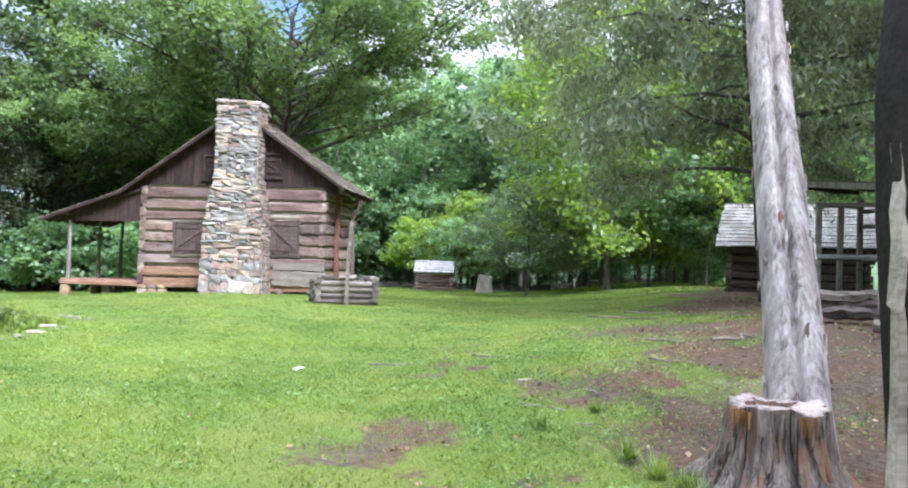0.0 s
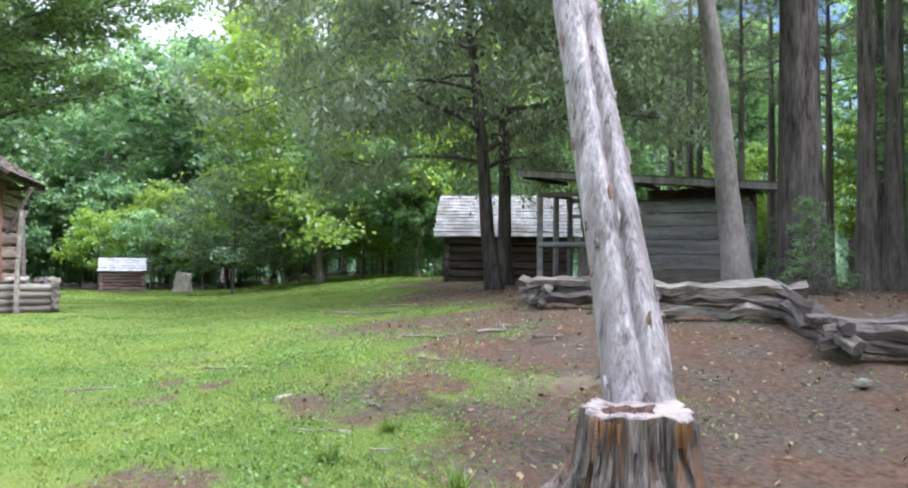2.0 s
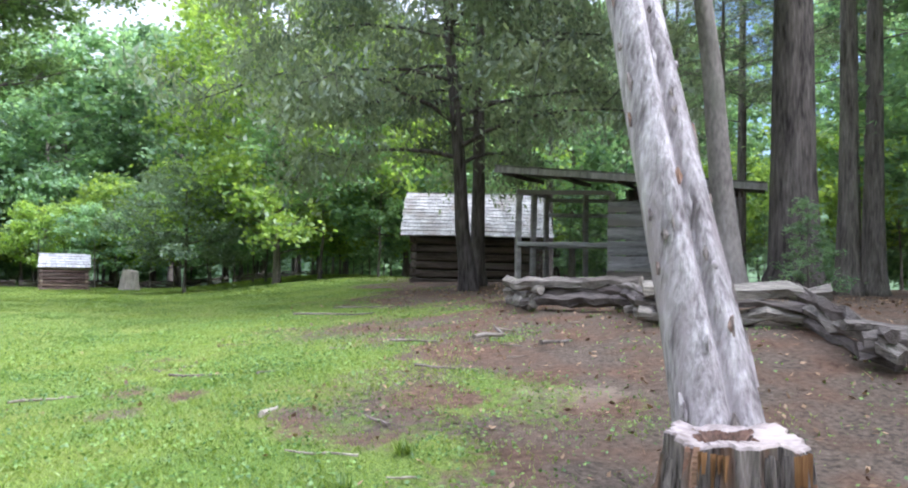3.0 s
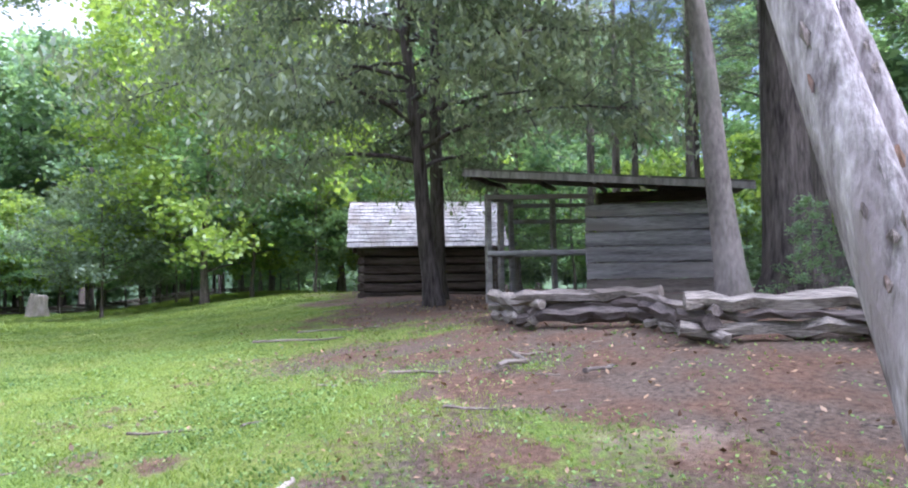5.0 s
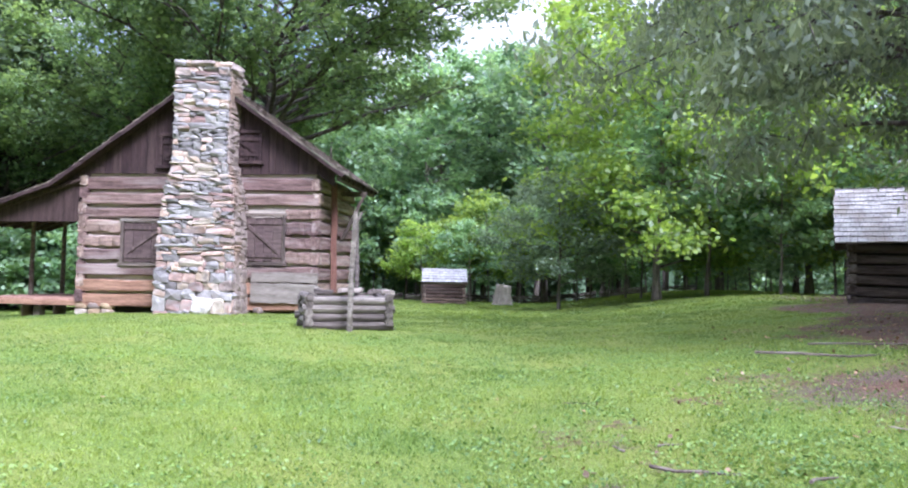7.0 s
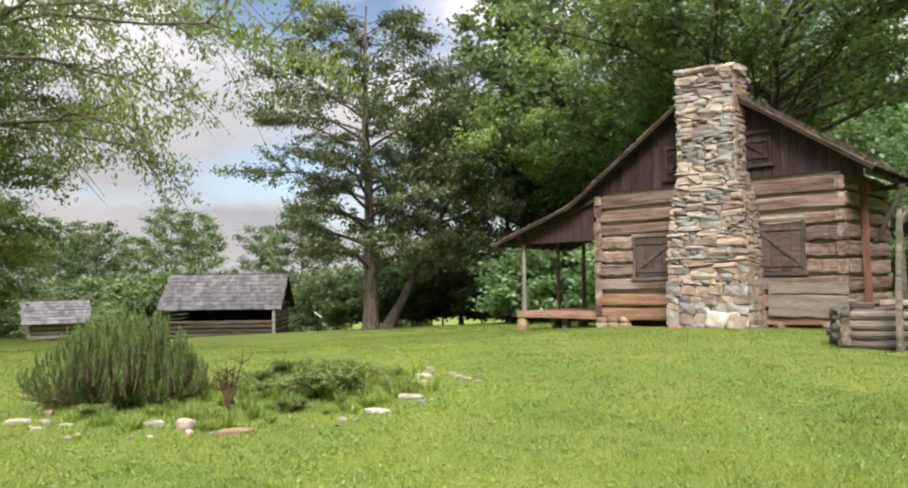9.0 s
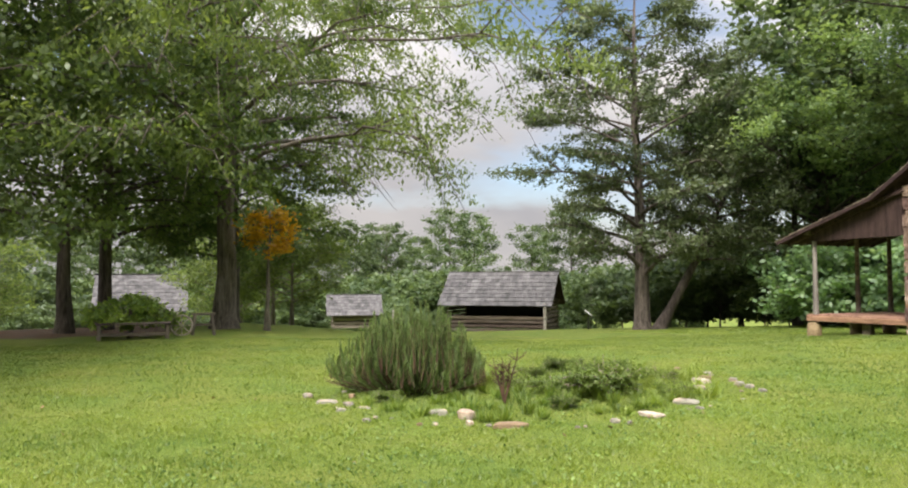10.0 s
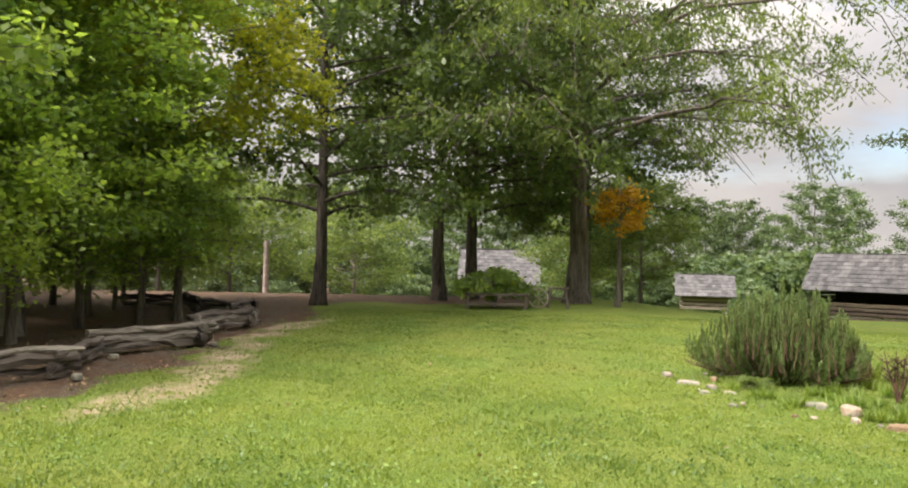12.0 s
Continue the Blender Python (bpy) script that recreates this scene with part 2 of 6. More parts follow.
M_STUMPSIDE = surface("stump_bark", (0.025, 0.019, 0.016), (0.27, 0.225, 0.195), 2.6, (5, 5, 0.5), 0.9, 1.0, 14, 0.0, (0.22, 0.12, 0.07), bump_size=0.04)
M_STUMPTOP = surface("sawn_wood", (0.14, 0.108, 0.095), (0.34, 0.285, 0.26), 6, (1, 1, 1), 0.8, 0.6, 30, 0.0, (0.38, 0.31, 0.27))
M_ROT = surface("rotten_heart", (0.03, 0.02, 0.015), (0.14, 0.08, 0.055), 12, (1, 1, 1), 0.95, 1.0, 40)
# dark brown wood with the shade on the post put into its colour
M_SHADEDWOOD = surface("shaded_dark_wood", (0.009, 0.007, 0.006), (0.028, 0.02, 0.017), 2, (6, 6, 0.5), 0.7, 0.5, 14)
M_PALEWOOD = surface("pale_split_wood", (0.20, 0.165, 0.13), (0.42, 0.37, 0.31), 2, (6, 6, 0.5), 0.85, 0.6, 14)
M_WIRE = surface("galvanised_wire", (0.18, 0.18, 0.18), (0.30, 0.30, 0.30), 5, rough=0.5, metal=0.8)
M_TWIG = surface("dry_twig", (0.09, 0.07, 0.055), (0.27, 0.225, 0.185), 5, (1, 1, 1), 0.9, 0.5, 30, 0.3)
M_SIGNFACE = surface("sign_face", (0.72, 0.72, 0.70), (0.84, 0.84, 0.82), 4)
M_BLACKSTEEL = surface("black_steel", (0.015, 0.015, 0.016), (0.03, 0.03, 0.03), 4, rough=0.5)
M_PAPER = surface("scrap_of_paper", (0.62, 0.62, 0.60), (0.82, 0.82, 0.80), 6)
L_FIELD = leafy("field_tree_leaves", (0.045, 0.08, 0.04), (0.135, 0.19, 0.085), 0.4)
L_OAK = leafy("oak_leaves", (0.065, 0.115, 0.055), (0.21, 0.30, 0.12), 0.5)
# paler and bluer green: the haze of the woods is mixed into it
L_WOOD = leafy("woodland_leaves", (0.09, 0.165, 0.10), (0.25, 0.38, 0.20), 0.55)
L_BRIGHT = leafy("sunlit_young_leaves", (0.10, 0.18, 0.04), (0.29, 0.39, 0.085), 0.6)
L_CEDAR = leafy("cedar_sprays", (0.08, 0.108, 0.076), (0.22, 0.26, 0.175), 0.45)
L_CEDARFAR = leafy("dark_cedar_sprays", (0.034, 0.052, 0.028), (0.12, 0.155, 0.072), 0.3)
L_WILLOW = leafy("willow_oak_leaves", (0.06, 0.10, 0.034), (0.20, 0.265, 0.082), 0.55)
L_SHADE = leafy("shade_tree_leaves", (0.045, 0.085, 0.03), (0.155, 0.225, 0.07), 0.5)
L_ORANGE = leafy("turned_leaves", (0.42, 0.2, 0.01), (0.7, 0.42, 0.02), 0.4)
L_YELLOW = leafy("yellow_green_leaves", (0.16, 0.20, 0.018), (0.42, 0.43, 0.04), 0.5)
L_CLOVER = leafy("broad_lawn_weeds", (0.045, 0.095, 0.023), (0.165, 0.25, 0.06), 0.3, 0.6)
L_GREYTREE = leafy("grey_green_leaves", (0.12, 0.18, 0.13), (0.28, 0.36, 0.26), 0.45)
L_HERB = leafy("rosemary_needles", (0.06, 0.105, 0.035), (0.22, 0.31, 0.11), 0.3)
L_SHRUB = leafy("low_shrub_leaves", (0.05, 0.09, 0.015), (0.18, 0.25, 0.045), 0.3)
L_GREYSHRUB = leafy("grey_shrub_twigs", (0.07, 0.06, 0.055), (0.20, 0.175, 0.15), 0.1)
L_GRASS = leafy("grass_blades", (0.085, 0.15, 0.027), (0.24, 0.305, 0.06), 0.42, 0.45)
L_LITTER = leafy("fallen_leaves", (0.10, 0.055, 0.03), (0.34, 0.22, 0.13), 0.05, 0.9)


# ---- the lie of the land ----
def smooth(t):
    t = np.clip(t, 0, 1)
    return t * t * (3 - 2 * t)


def land(x, y):
    """Height of the ground."""
    x, y = np.asarray(x, float), np.asarray(y, float)
    z = 1.0 * smooth((x - 9.5) / 10.5) * smooth((y + 20.5) / 6)
    z = z + 0.36 * np.exp(-((x - 5) ** 2 + (y + 3) ** 2) / 90)
    z = z - np.maximum(1.9 * np.clip(-x / 45, 0, 1.4) * smooth((y + 15) / 12), 2.0 * smooth((-17 - x) / 22) * smooth((-3 - y) / 9))
    z = z - 2.6 * smooth((np.hypot(x - 8, y + 10) - 28) / 70)
    return z


def wobble(x, y, s=1.0):
    """A cheap smooth unevenness between about -1 and 1."""
    x, y = np.asarray(x, float) / s, np.asarray(y, float) / s
    return (np.sin(1.3 * x + 0.7 * y + 1.0) + np.sin(-0.8 * x + 1.9 * y + 2.3) + np.sin(2.7 * x - 1.6 * y) * 0.6 + np.sin(3.9 * x + 3.1 * y + 4.0) * 0.4) / 3


LATTICE = np.random.RandomState(12).uniform(-1, 1, (128, 128))


def patchy(x, y, s=1.0):
    """Smooth random patches of about s metres, between -1 and 1, that do not repeat."""
    x, y = np.asarray(x, float) / s + 400.3, np.asarray(y, float) / s + 400.7
    i, j = np.floor(x).astype(int), np.floor(y).astype(int)
    u, w = smooth(x - i), smooth(y - j)
    i, j, i1, j1 = i % 128, j % 128, (i + 1) % 128, (j + 1) % 128
    return (LATTICE[i, j] * (1 - u) + LATTICE[i1, j] * u) * (1 - w) + (LATTICE[i, j1] * (1 - u) + LATTICE[i1, j1] * u) * w


def bare(x, y):
    """How bare of grass the ground is, 0 to 1."""
    x, y = np.asarray(x, float), np.asarray(y, float)
    edge = 11.4 + 0.26 * np.maximum(y + 15, 0) + 0.1 * np.minimum(y + 17, 0)
    east = smooth((x - edge + 1.5 * patchy(x, y, 1.2) + 1.0 * patchy(x, y, 0.45)) / 4.6)
    east = east * smooth((27 - y) / 22)
    west = smooth((-21.2 - y + 0.6 * patchy(x, y, 1.1) + 0.4 * patchy(x, y, 0.35)) / 1.2) * smooth((5 - x) / 3)
    spots = smooth((patchy(x, y, 1.3) + 0.7 * patchy(x, y, 0.5) + 0.4 * patchy(x, y, 0.2) - 0.1) / 1.1) * smooth((x - 8.5) / 4) * smooth((-8 - y) / 5) * 0.78
    worn = 0.8 * np.exp(-((x - 14.3) ** 2 / 3.0 + (y + 11.3) ** 2 / 2.2))
    far = smooth((y - 27) / 5) * smooth((x + 14) / 6) + smooth((x - 20) / 4) + smooth((-24 - y) / 2) * smooth((8 - x) / 3)
    under = smooth((-11.8 - x + patchy(x, y, 1.3)) / 2.5) * smooth((-14.6 - y) / 2) * smooth((x + 24) / 4)
    return np.clip(np.maximum.reduce([east, west, spots, worn, under]) + far, 0, 1)


def tan_path(x, y):
    """The pale trodden track by the zigzag fence."""
    x, y = np.asarray(x, float), np.asarray(y, float)
    mid = -21.35 + 0.25 * np.sin(x * 0.6) + 0.14 * np.maximum(x - 1, 0) * -1
    a = 1.35 * np.exp(-((y - mid) / 0.42) ** 2) * smooth((5 - x) / 3) * smooth((x + 8) / 2)
    b = np.exp(-((x - 14.6) ** 2 / 1.2 + (y + 16.6) ** 2 / 0.25)) * 0.5
    return np.clip((a + b) * (0.75 + 0.6 * patchy(x, y, 0.6) + 0.3 * patchy(x, y, 0.25)), 0, 1)


# ---- helpers for building ----
def mesh_from(name, verts, faces, material):
    me = bpy.data.meshes.new(name)
    me.from_pydata([tuple(v) for v in verts] if not isinstance(verts, np.ndarray) else verts.tolist(), [], faces if not isinstance(faces, np.ndarray) else faces.tolist())
    me.materials.append(material)
    me.update()
    return me


def piece(name, me, parent=None, m=None, label=""):
    """An object on a mesh that may be shared, under a thing or a part."""
    ob = new(name, me)
    if parent is not None:
        ob.parent = parent
    if m is not None:
        ob.matrix_local = m
    if label:
        ob["label"] = label
    return ob


def part(name, bm, material, parent, label="", m=None):
    me = bpy.data.meshes.new(name)
    bm.to_mesh(me)
    bm.free()
    me.materials.append(material)
    return piece(name, me, parent, m, label)


def thing(name, m, label, category, group="", kind=""):
    ob = new(name)
    ob.matrix_world = m
    return tagged(ob, label, category, group, kind)


def ring_tube(points, radii, sides=8, seed=0, rough=0.0, caps=True, squash=None, twist=0.0):
    """Vertices and faces of a tube along points, with uneven rings."""
    rnd = random.Random(seed)
    verts, faces = [], []
    pts = [Vector(p) for p in points]
    up = None
    for i, p in enumerate(pts):
        d = (pts[min(i + 1, len(pts) - 1)] - pts[max(i - 1, 0)]).normalized()
        if up is None:
            up = d.orthogonal().normalized()
        up = (up - d * up.dot(d)).normalized()
        side = d.cross(up)
        for k in range(sides):
            a = 2 * math.pi * k / sides + twist * i
            r = radii[i] * (1 + rough * rnd.uniform(-1, 1))
            su, ss = squash or (1, 1)
            verts.append(p + up * (math.cos(a) * r * su) + side * (math.sin(a) * r * ss))
    n = len(pts)
    for i in range(n - 1):
        for k in range(sides):
            k2 = (k + 1) % sides
            faces.append((i * sides + k, i * sides + k2, (i + 1) * sides + k2, (i + 1) * sides + k))
    if caps:
        faces.append(tuple(reversed(range(sides))))
        faces.append(tuple((n - 1) * sides + k for k in range(sides)))
    return verts, faces


def join(chunks):
    """Joins lists of (vertices, faces)."""
    verts, faces = [], []
    for v, f in chunks:
        o = len(verts)
        verts += list(v)
        faces += [tuple(i + o for i in q) for q in f]
    return verts, faces


def beam(length, height, thick, seed=0, rough=0.012, segs=5, bevel=0.25):
    """A hewn beam along local x from 0, centred in y and z, with worn arrises and an uneven run."""
    rnd = random.Random(seed)
    h, t = height / 2, thick / 2
    b = min(h, t) * bevel
    prof = [(-t, -h + b), (-t + b, -h), (t - b, -h), (t, -h + b), (t, h - b), (t - b, h), (-t + b, h), (-t, h - b)]
    verts, faces = [], []
    for i in range(segs + 1):
        x = length * i / segs
        oy, oz = rnd.uniform(-rough, rough), rnd.uniform(-rough, rough)
        for y, z in prof:
            verts.append((x + (rnd.uniform(-0.02, 0.02) if i in (0, segs) else 0), y + oy + rnd.uniform(-rough, rough) * 0.6, z + oz + rnd.uniform(-rough, rough) * 0.6))
    for i in range(segs):
        for k in range(8):
            k2 = (k + 1) % 8
            faces.append((i * 8 + k, (i + 1) * 8 + k, (i + 1) * 8 + k2, i * 8 + k2))
    faces.append(tuple(range(8)))
    faces.append(tuple(reversed(range(segs * 8, segs * 8 + 8))))
    return verts, faces


def box(x0, x1, y0, y1, z0, z1):
    v = [(x, y, z) for x in (x0, x1) for y in (y0, y1) for z in (z0, z1)]
    f = [(0, 1, 3, 2), (4, 6, 7, 5), (0, 4, 5, 1), (2, 3, 7, 6), (0, 2, 6, 4), (1, 5, 7, 3)]
    return v, f


def stone_mesh(name, seed, material, blunt=0.62, lumpy=0.22):
    """A rounded rough stone about one unit each way."""
    bm = bmesh.new()
    bmesh.ops.create_icosphere(bm, subdivisions=2, radius=0.5)
    rnd = random.Random(seed)
    off = Vector((rnd.uniform(0, 50), rnd.uniform(0, 50), rnd.uniform(0, 50)))
    for v in bm.verts:
        c = v.co.copy()
        c = Vector([math.copysign(min(0.5, abs(a) ** blunt * 0.65), a) for a in c])
        v.co = c * (1 + lumpy * noise.noise(c * 2.2 + off))
    me = bpy.data.meshes.new(name)
    bm.to_mesh(me)
    bm.free()
    me.materials.append(material)
    return me


def along(p, q):
    """The pose whose x axis runs from p to q, with z upmost."""
    p, q = Vector(p), Vector(q)
    x = (q - p).normalized()
    z = Vector((0, 0, 1))
    y = z.cross(x)
    y = y.normalized() if y.length > 1e-4 else Vector((0, 1, 0))
    z = x.cross(y)
    m = Matrix((x, y, z)).transposed().to_4x4()
    m.translation = p
    return m


def beam_between(name, p, q, height, thick, material, parent, seed=0, rough=0.01, segs=5, label="", bevel=0.25):
    v, f = beam((Vector(q) - Vector(p)).length, height, thick, seed, rough, segs, bevel)
    return piece(name, mesh_from(name, v, f, material), parent, along(p, q), label)


# ---- ground ----
def axis_steps(lo, hi, step, reach):
    a = list(np.arange(lo, hi + 1e-6, step))
    s, up = step, []
    v = hi
    while v < reach:
        s *= 1.22
        v += s
        up.append(v)
    s, dn = step, []
    v = lo
    while v > -reach:
        s *= 1.22
        v -= s
        dn.append(v)
    return np.array(list(reversed(dn)) + a + up)


gx, gy = axis_steps(-7, 22, 0.16, 900), axis_steps(-27, -3, 0.16, 900)
GX, GY = np.meshgrid(gx, gy)
GB, GP = bare(GX, GY), tan_path(GX, GY)
GZ = land(GX, GY) + (0.022 * patchy(GX, GY, 0.5) + 0.014 * patchy(GX, GY, 0.2)) * (np.hypot(GX - 11, GY + 20) < 40) - 0.03 * GB * (np.abs(GX) < 60)
gv = np.stack([GX.ravel(), GY.ravel(), GZ.ravel()], 1)
ni, nj = GX.shape
idx = np.arange(ni * nj).reshape(ni, nj)
gf = np.stack([idx[:-1, :-1].ravel(), idx[:-1, 1:].ravel(), idx[1:, 1:].ravel(), idx[1:, :-1].ravel()], 1)


def ground_material():
    m = bpy.data.materials.new("lawn_and_earth")
    m.use_nodes = True
    n, l = m.node_tree.nodes, m.node_tree.links
    bsdf = n["Principled BSDF"]
    bsdf.inputs["Roughness"].default_value = 0.95
    bsdf.inputs["Specular IOR Level"].default_value = 0.1
    geo = n.new("ShaderNodeNewGeometry")

    def tex(scale, detail=5):
        t = n.new("ShaderNodeTexNoise")
        t.inputs["Scale"].default_value, t.inputs["Detail"].default_value = scale, detail
        l.new(geo.outputs["Position"], t.inputs["Vector"])
        return t.outputs["Fac"]

    def ramp(src, p0, c0, p1, c1):
        r = n.new("ShaderNodeValToRGB")
        r.color_ramp.elements[0].position, r.color_ramp.elements[0].color = p0, (*c0, 1)
        r.color_ramp.elements[1].position, r.color_ramp.elements[1].color = p1, (*c1, 1)
        l.new(src, r.inputs["Fac"])
        return r.outputs["Color"]

    def mix(fac, a, b, kind="MIX"):
        x = n.new("ShaderNodeMixRGB")
        x.blend_type = kind
        if isinstance(fac, float):
            x.inputs["Fac"].default_value = fac
        else:
            l.new(fac, x.inputs["Fac"])
        l.new(a, x.inputs["Color1"])
        l.new(b, x.inputs["Color2"])
        return x.outputs["Color"]

    fine = tex(55, 6)
    grass = mix(ramp(tex(0.8, 5), 0.35, (0, 0, 0), 0.65, (1, 1, 1)), ramp(fine, 0.3, (0.055, 0.095, 0.017), 0.7, (0.165, 0.24, 0.05)), ramp(fine, 0.3, (0.085, 0.11, 0.021), 0.7, (0.225, 0.26, 0.06)))
    earth = mix(ramp(tex(1.4, 4), 0.4, (0, 0, 0), 0.6, (1, 1, 1)), ramp(tex(16, 6), 0.3, (0.064, 0.038, 0.025), 0.72, (0.175, 0.11, 0.073)), ramp(tex(22, 6), 0.3, (0.052, 0.04, 0.03), 0.72, (0.165, 0.126, 0.094)))
    tan = ramp(tex(9, 6), 0.3, (0.28, 0.205, 0.145), 0.7, (0.44, 0.345, 0.25))
    ab, ap = n.new("ShaderNodeAttribute"), n.new("ShaderNodeAttribute")
    ab.attribute_name, ap.attribute_name = "bare", "trodden"
    edge = n.new("ShaderNodeMath")
    edge.operation = "MULTIPLY_ADD"
    edge.inputs[1].default_value = 0.9
    off = n.new("ShaderNodeMath")
    off.operation = "SUBTRACT"
    off.inputs[1].default_value = 0.45
    l.new(tex(13, 6), edge.inputs[0])
    l.new(ab.outputs["Fac"], off.inputs[0])
    l.new(off.outputs[0], edge.inputs[2])
    f1 = ramp(edge.outputs[0], 0.36, (0, 0, 0), 0.62, (1, 1, 1))
    edge2 = n.new("ShaderNodeMath")
    edge2.operation = "MULTIPLY_ADD"
    edge2.inputs[1].default_value = 0.7
    off2 = n.new("ShaderNodeMath")
    off2.operation = "SUBTRACT"
    off2.inputs[1].default_value = 0.35
    l.new(tex(4, 6), edge2.inputs[0])
    l.new(ap.outputs["Fac"], off2.inputs[0])
    l.new(off2.outputs[0], edge2.inputs[2])
    f2 = ramp(edge2.outputs[0], 0.22, (0, 0, 0), 0.75, (0.85, 0.85, 0.85))
    col = mix(f2, mix(f1, grass, earth), tan)
    l.new(col, bsdf.inputs["Base Color"])
    bp = n.new("ShaderNodeBump")
    bp.inputs["Strength"].default_value, bp.inputs["Distance"].default_value = 0.9, 0.04
    l.new(fine, bp.inputs["Height"])
    l.new(bp.outputs["Normal"], bsdf.inputs["Normal"])
    return m


ground_me = mesh_from("ground", gv, gf, ground_material())
for nm, arr in (("bare", GB), ("trodden", GP)):
    at = ground_me.attributes.new(nm, "FLOAT", "POINT")
    at.data.foreach_set("value", arr.ravel().astype(np.float32))
ground_me.polygons.foreach_set("use_smooth", [True] * len(ground_me.polygons))
tagged(new("ground", ground_me), "mown green lawn worn to reddish earth under trees", "ground", kind="structure")


def H(x, y):
    return float(land(x, y))


# ---- log cabin ----
CX0, CX1, CY1 = -1.15, 5.2, 3.4            # wall corners; the gable wall stands on y = 0
cabin = thing("log_cabin", pose(0, 0, 0), "old log cabin with chinked hewn logs and fieldstone chimney", "log cabin")
WINS = ((-0.02, 1.15, 1.52, 2.67), (3.28, 4.4, 1.60, 2.85))
v, f = join([box(CX0 + 0.05, CX1 - 0.05, 0.06, 0.12, 0.55, 3.95), box(CX1 - 0.12, CX1 - 0.06, 0.1, CY1, 0.55, 3.95),
             box(CX0 + 0.06, CX0 + 0.12, 0.1, CY1, 0.55, 3.95), box(CX0 + 0.05, CX1 - 0.05, CY1 - 0.12, CY1 - 0.06, 0.55, 3.95)])
wall_core = piece("chinking", mesh_from("chinking", v, f, M_CHINK), cabin, None, "pale clay chinking")
front_wall = part("front_wall", bmesh.new(), M_LOG, cabin)
rnd = random.Random(5)
z, i = 0.42, 0
while z < 3.85:
    h = rnd.choice((0.25, 0.29, 0.33, 0.30))
    h = min(h, 3.92 - z)
    spans = [(CX0 - rnd.uniform(0.02, 0.12), CX1 + rnd.uniform(0.02, 0.12))]
    for a, b, c, d in WINS:
        if z + h > c + 0.03 and z < d - 0.03:
            spans = [s for p, q in spans for s in ((p, min(q, a)), (max(p, b), q)) if s[1] - s[0] > 0.2]
    for p, q in spans:
        mat = M_LOG_RED if z < 0.85 and p < 1 else M_LOG
        v, f = beam(q - p, h, 0.2, 100 + i, 0.022, 9, 0.3)
        piece("log", mesh_from("log", v, f, mat), front_wall, pose(p, 0.02 + rnd.uniform(-0.015, 0.015), z + h / 2, rnd.uniform(-2, 2), rnd.uniform(-0.25, 0.25), 0))
        i += 1
    z += h + rnd.uniform(0.06, 0.105)
v, f = beam(1.72, 0.5, 0.06, 77, 0.012, 6, 0.3)
piece("plank", mesh_from("plank", v, f, M_PLANK), front_wall, pose(3.56, -0.11, 0.86, 0, 0.6, 0), "wide brownish weathered plank")
v, f = beam(1.74, 0.26, 0.06, 78, 0.012, 6, 0.3)
piece("plank", mesh_from("plank", v, f, M_PLANK), front_wall, pose(3.55, -0.11, 1.27, 0, 0.2, 0), "brownish weathered plank")
side_wall = part("side_wall", bmesh.new(), M_LOG, cabin)
for sx in (CX1, CX0):
    z, i = 0.52, 0
    while z < 3.8:
        h = rnd.choice((0.26, 0.30, 0.33))
        v, f = beam(CY1 + 0.2, h, 0.2, 300 + i + int(sx * 10), 0.02, 8, 0.3)
        piece("log", mesh_from("log", v, f, M_LOG), side_wall, pose(sx + (-0.02 if sx > 0 else 0.02), -0.1, z + h / 2, 0, 0, 90))
        z += h + 0.08
        i += 1
back_wall = part("back_wall", bmesh.new(), M_LOG, cabin)
for i in range(10):
    v, f = beam(CX1 - CX0, 0.28, 0.2, 400 + i, 0.02, 6, 0.3)
    piece("log", mesh_from("log", v, f, M_LOG), back_wall, pose(CX0, CY1 - 0.03, 0.66 + i * 0.345))
# stone footings; a near-black sheet behind them paints the shade of the crawl space
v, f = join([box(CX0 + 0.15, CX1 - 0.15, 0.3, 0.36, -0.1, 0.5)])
piece("crawl_space", mesh_from("crawl_space", v, f, M_GAP_SHADE), cabin, None, "near-black sheet painting the shade under the sill")
FOOT = [stone_mesh("footing_stone", 900 + k, (M_STONE, M_STONE_RED)[k % 2]) for k in range(4)]
for k, x in enumerate((-1.1, -0.75, -0.4, 3.75, 4.85, 5.15, 5.2)):
    for lvl in range(2):
        y = 0.05 if k < 6 else 2.6
        piece("footing_stone", FOOT[(k + lvl) % 4], cabin, pose(x, y, 0.25 + 0.16 * lvl, 0, 0, 20 * k) @ Matrix.Diagonal((0.42, 0.36, 0.22, 1)))

ROOF = [(5.95, 3.88), (2.2, 6.45), (-1.87, 3.62), (-4.75, 2.62)]
RY0, RY1 = -0.36, CY1 + 0.2


def roof_z(x, line=ROOF):
    for (xa, za), (xb, zb) in zip(line, line[1:]):
        if xb <= x <= xa:
            return za + (zb - za) * (x - xa) / (xb - xa)
    return line[-1][1]


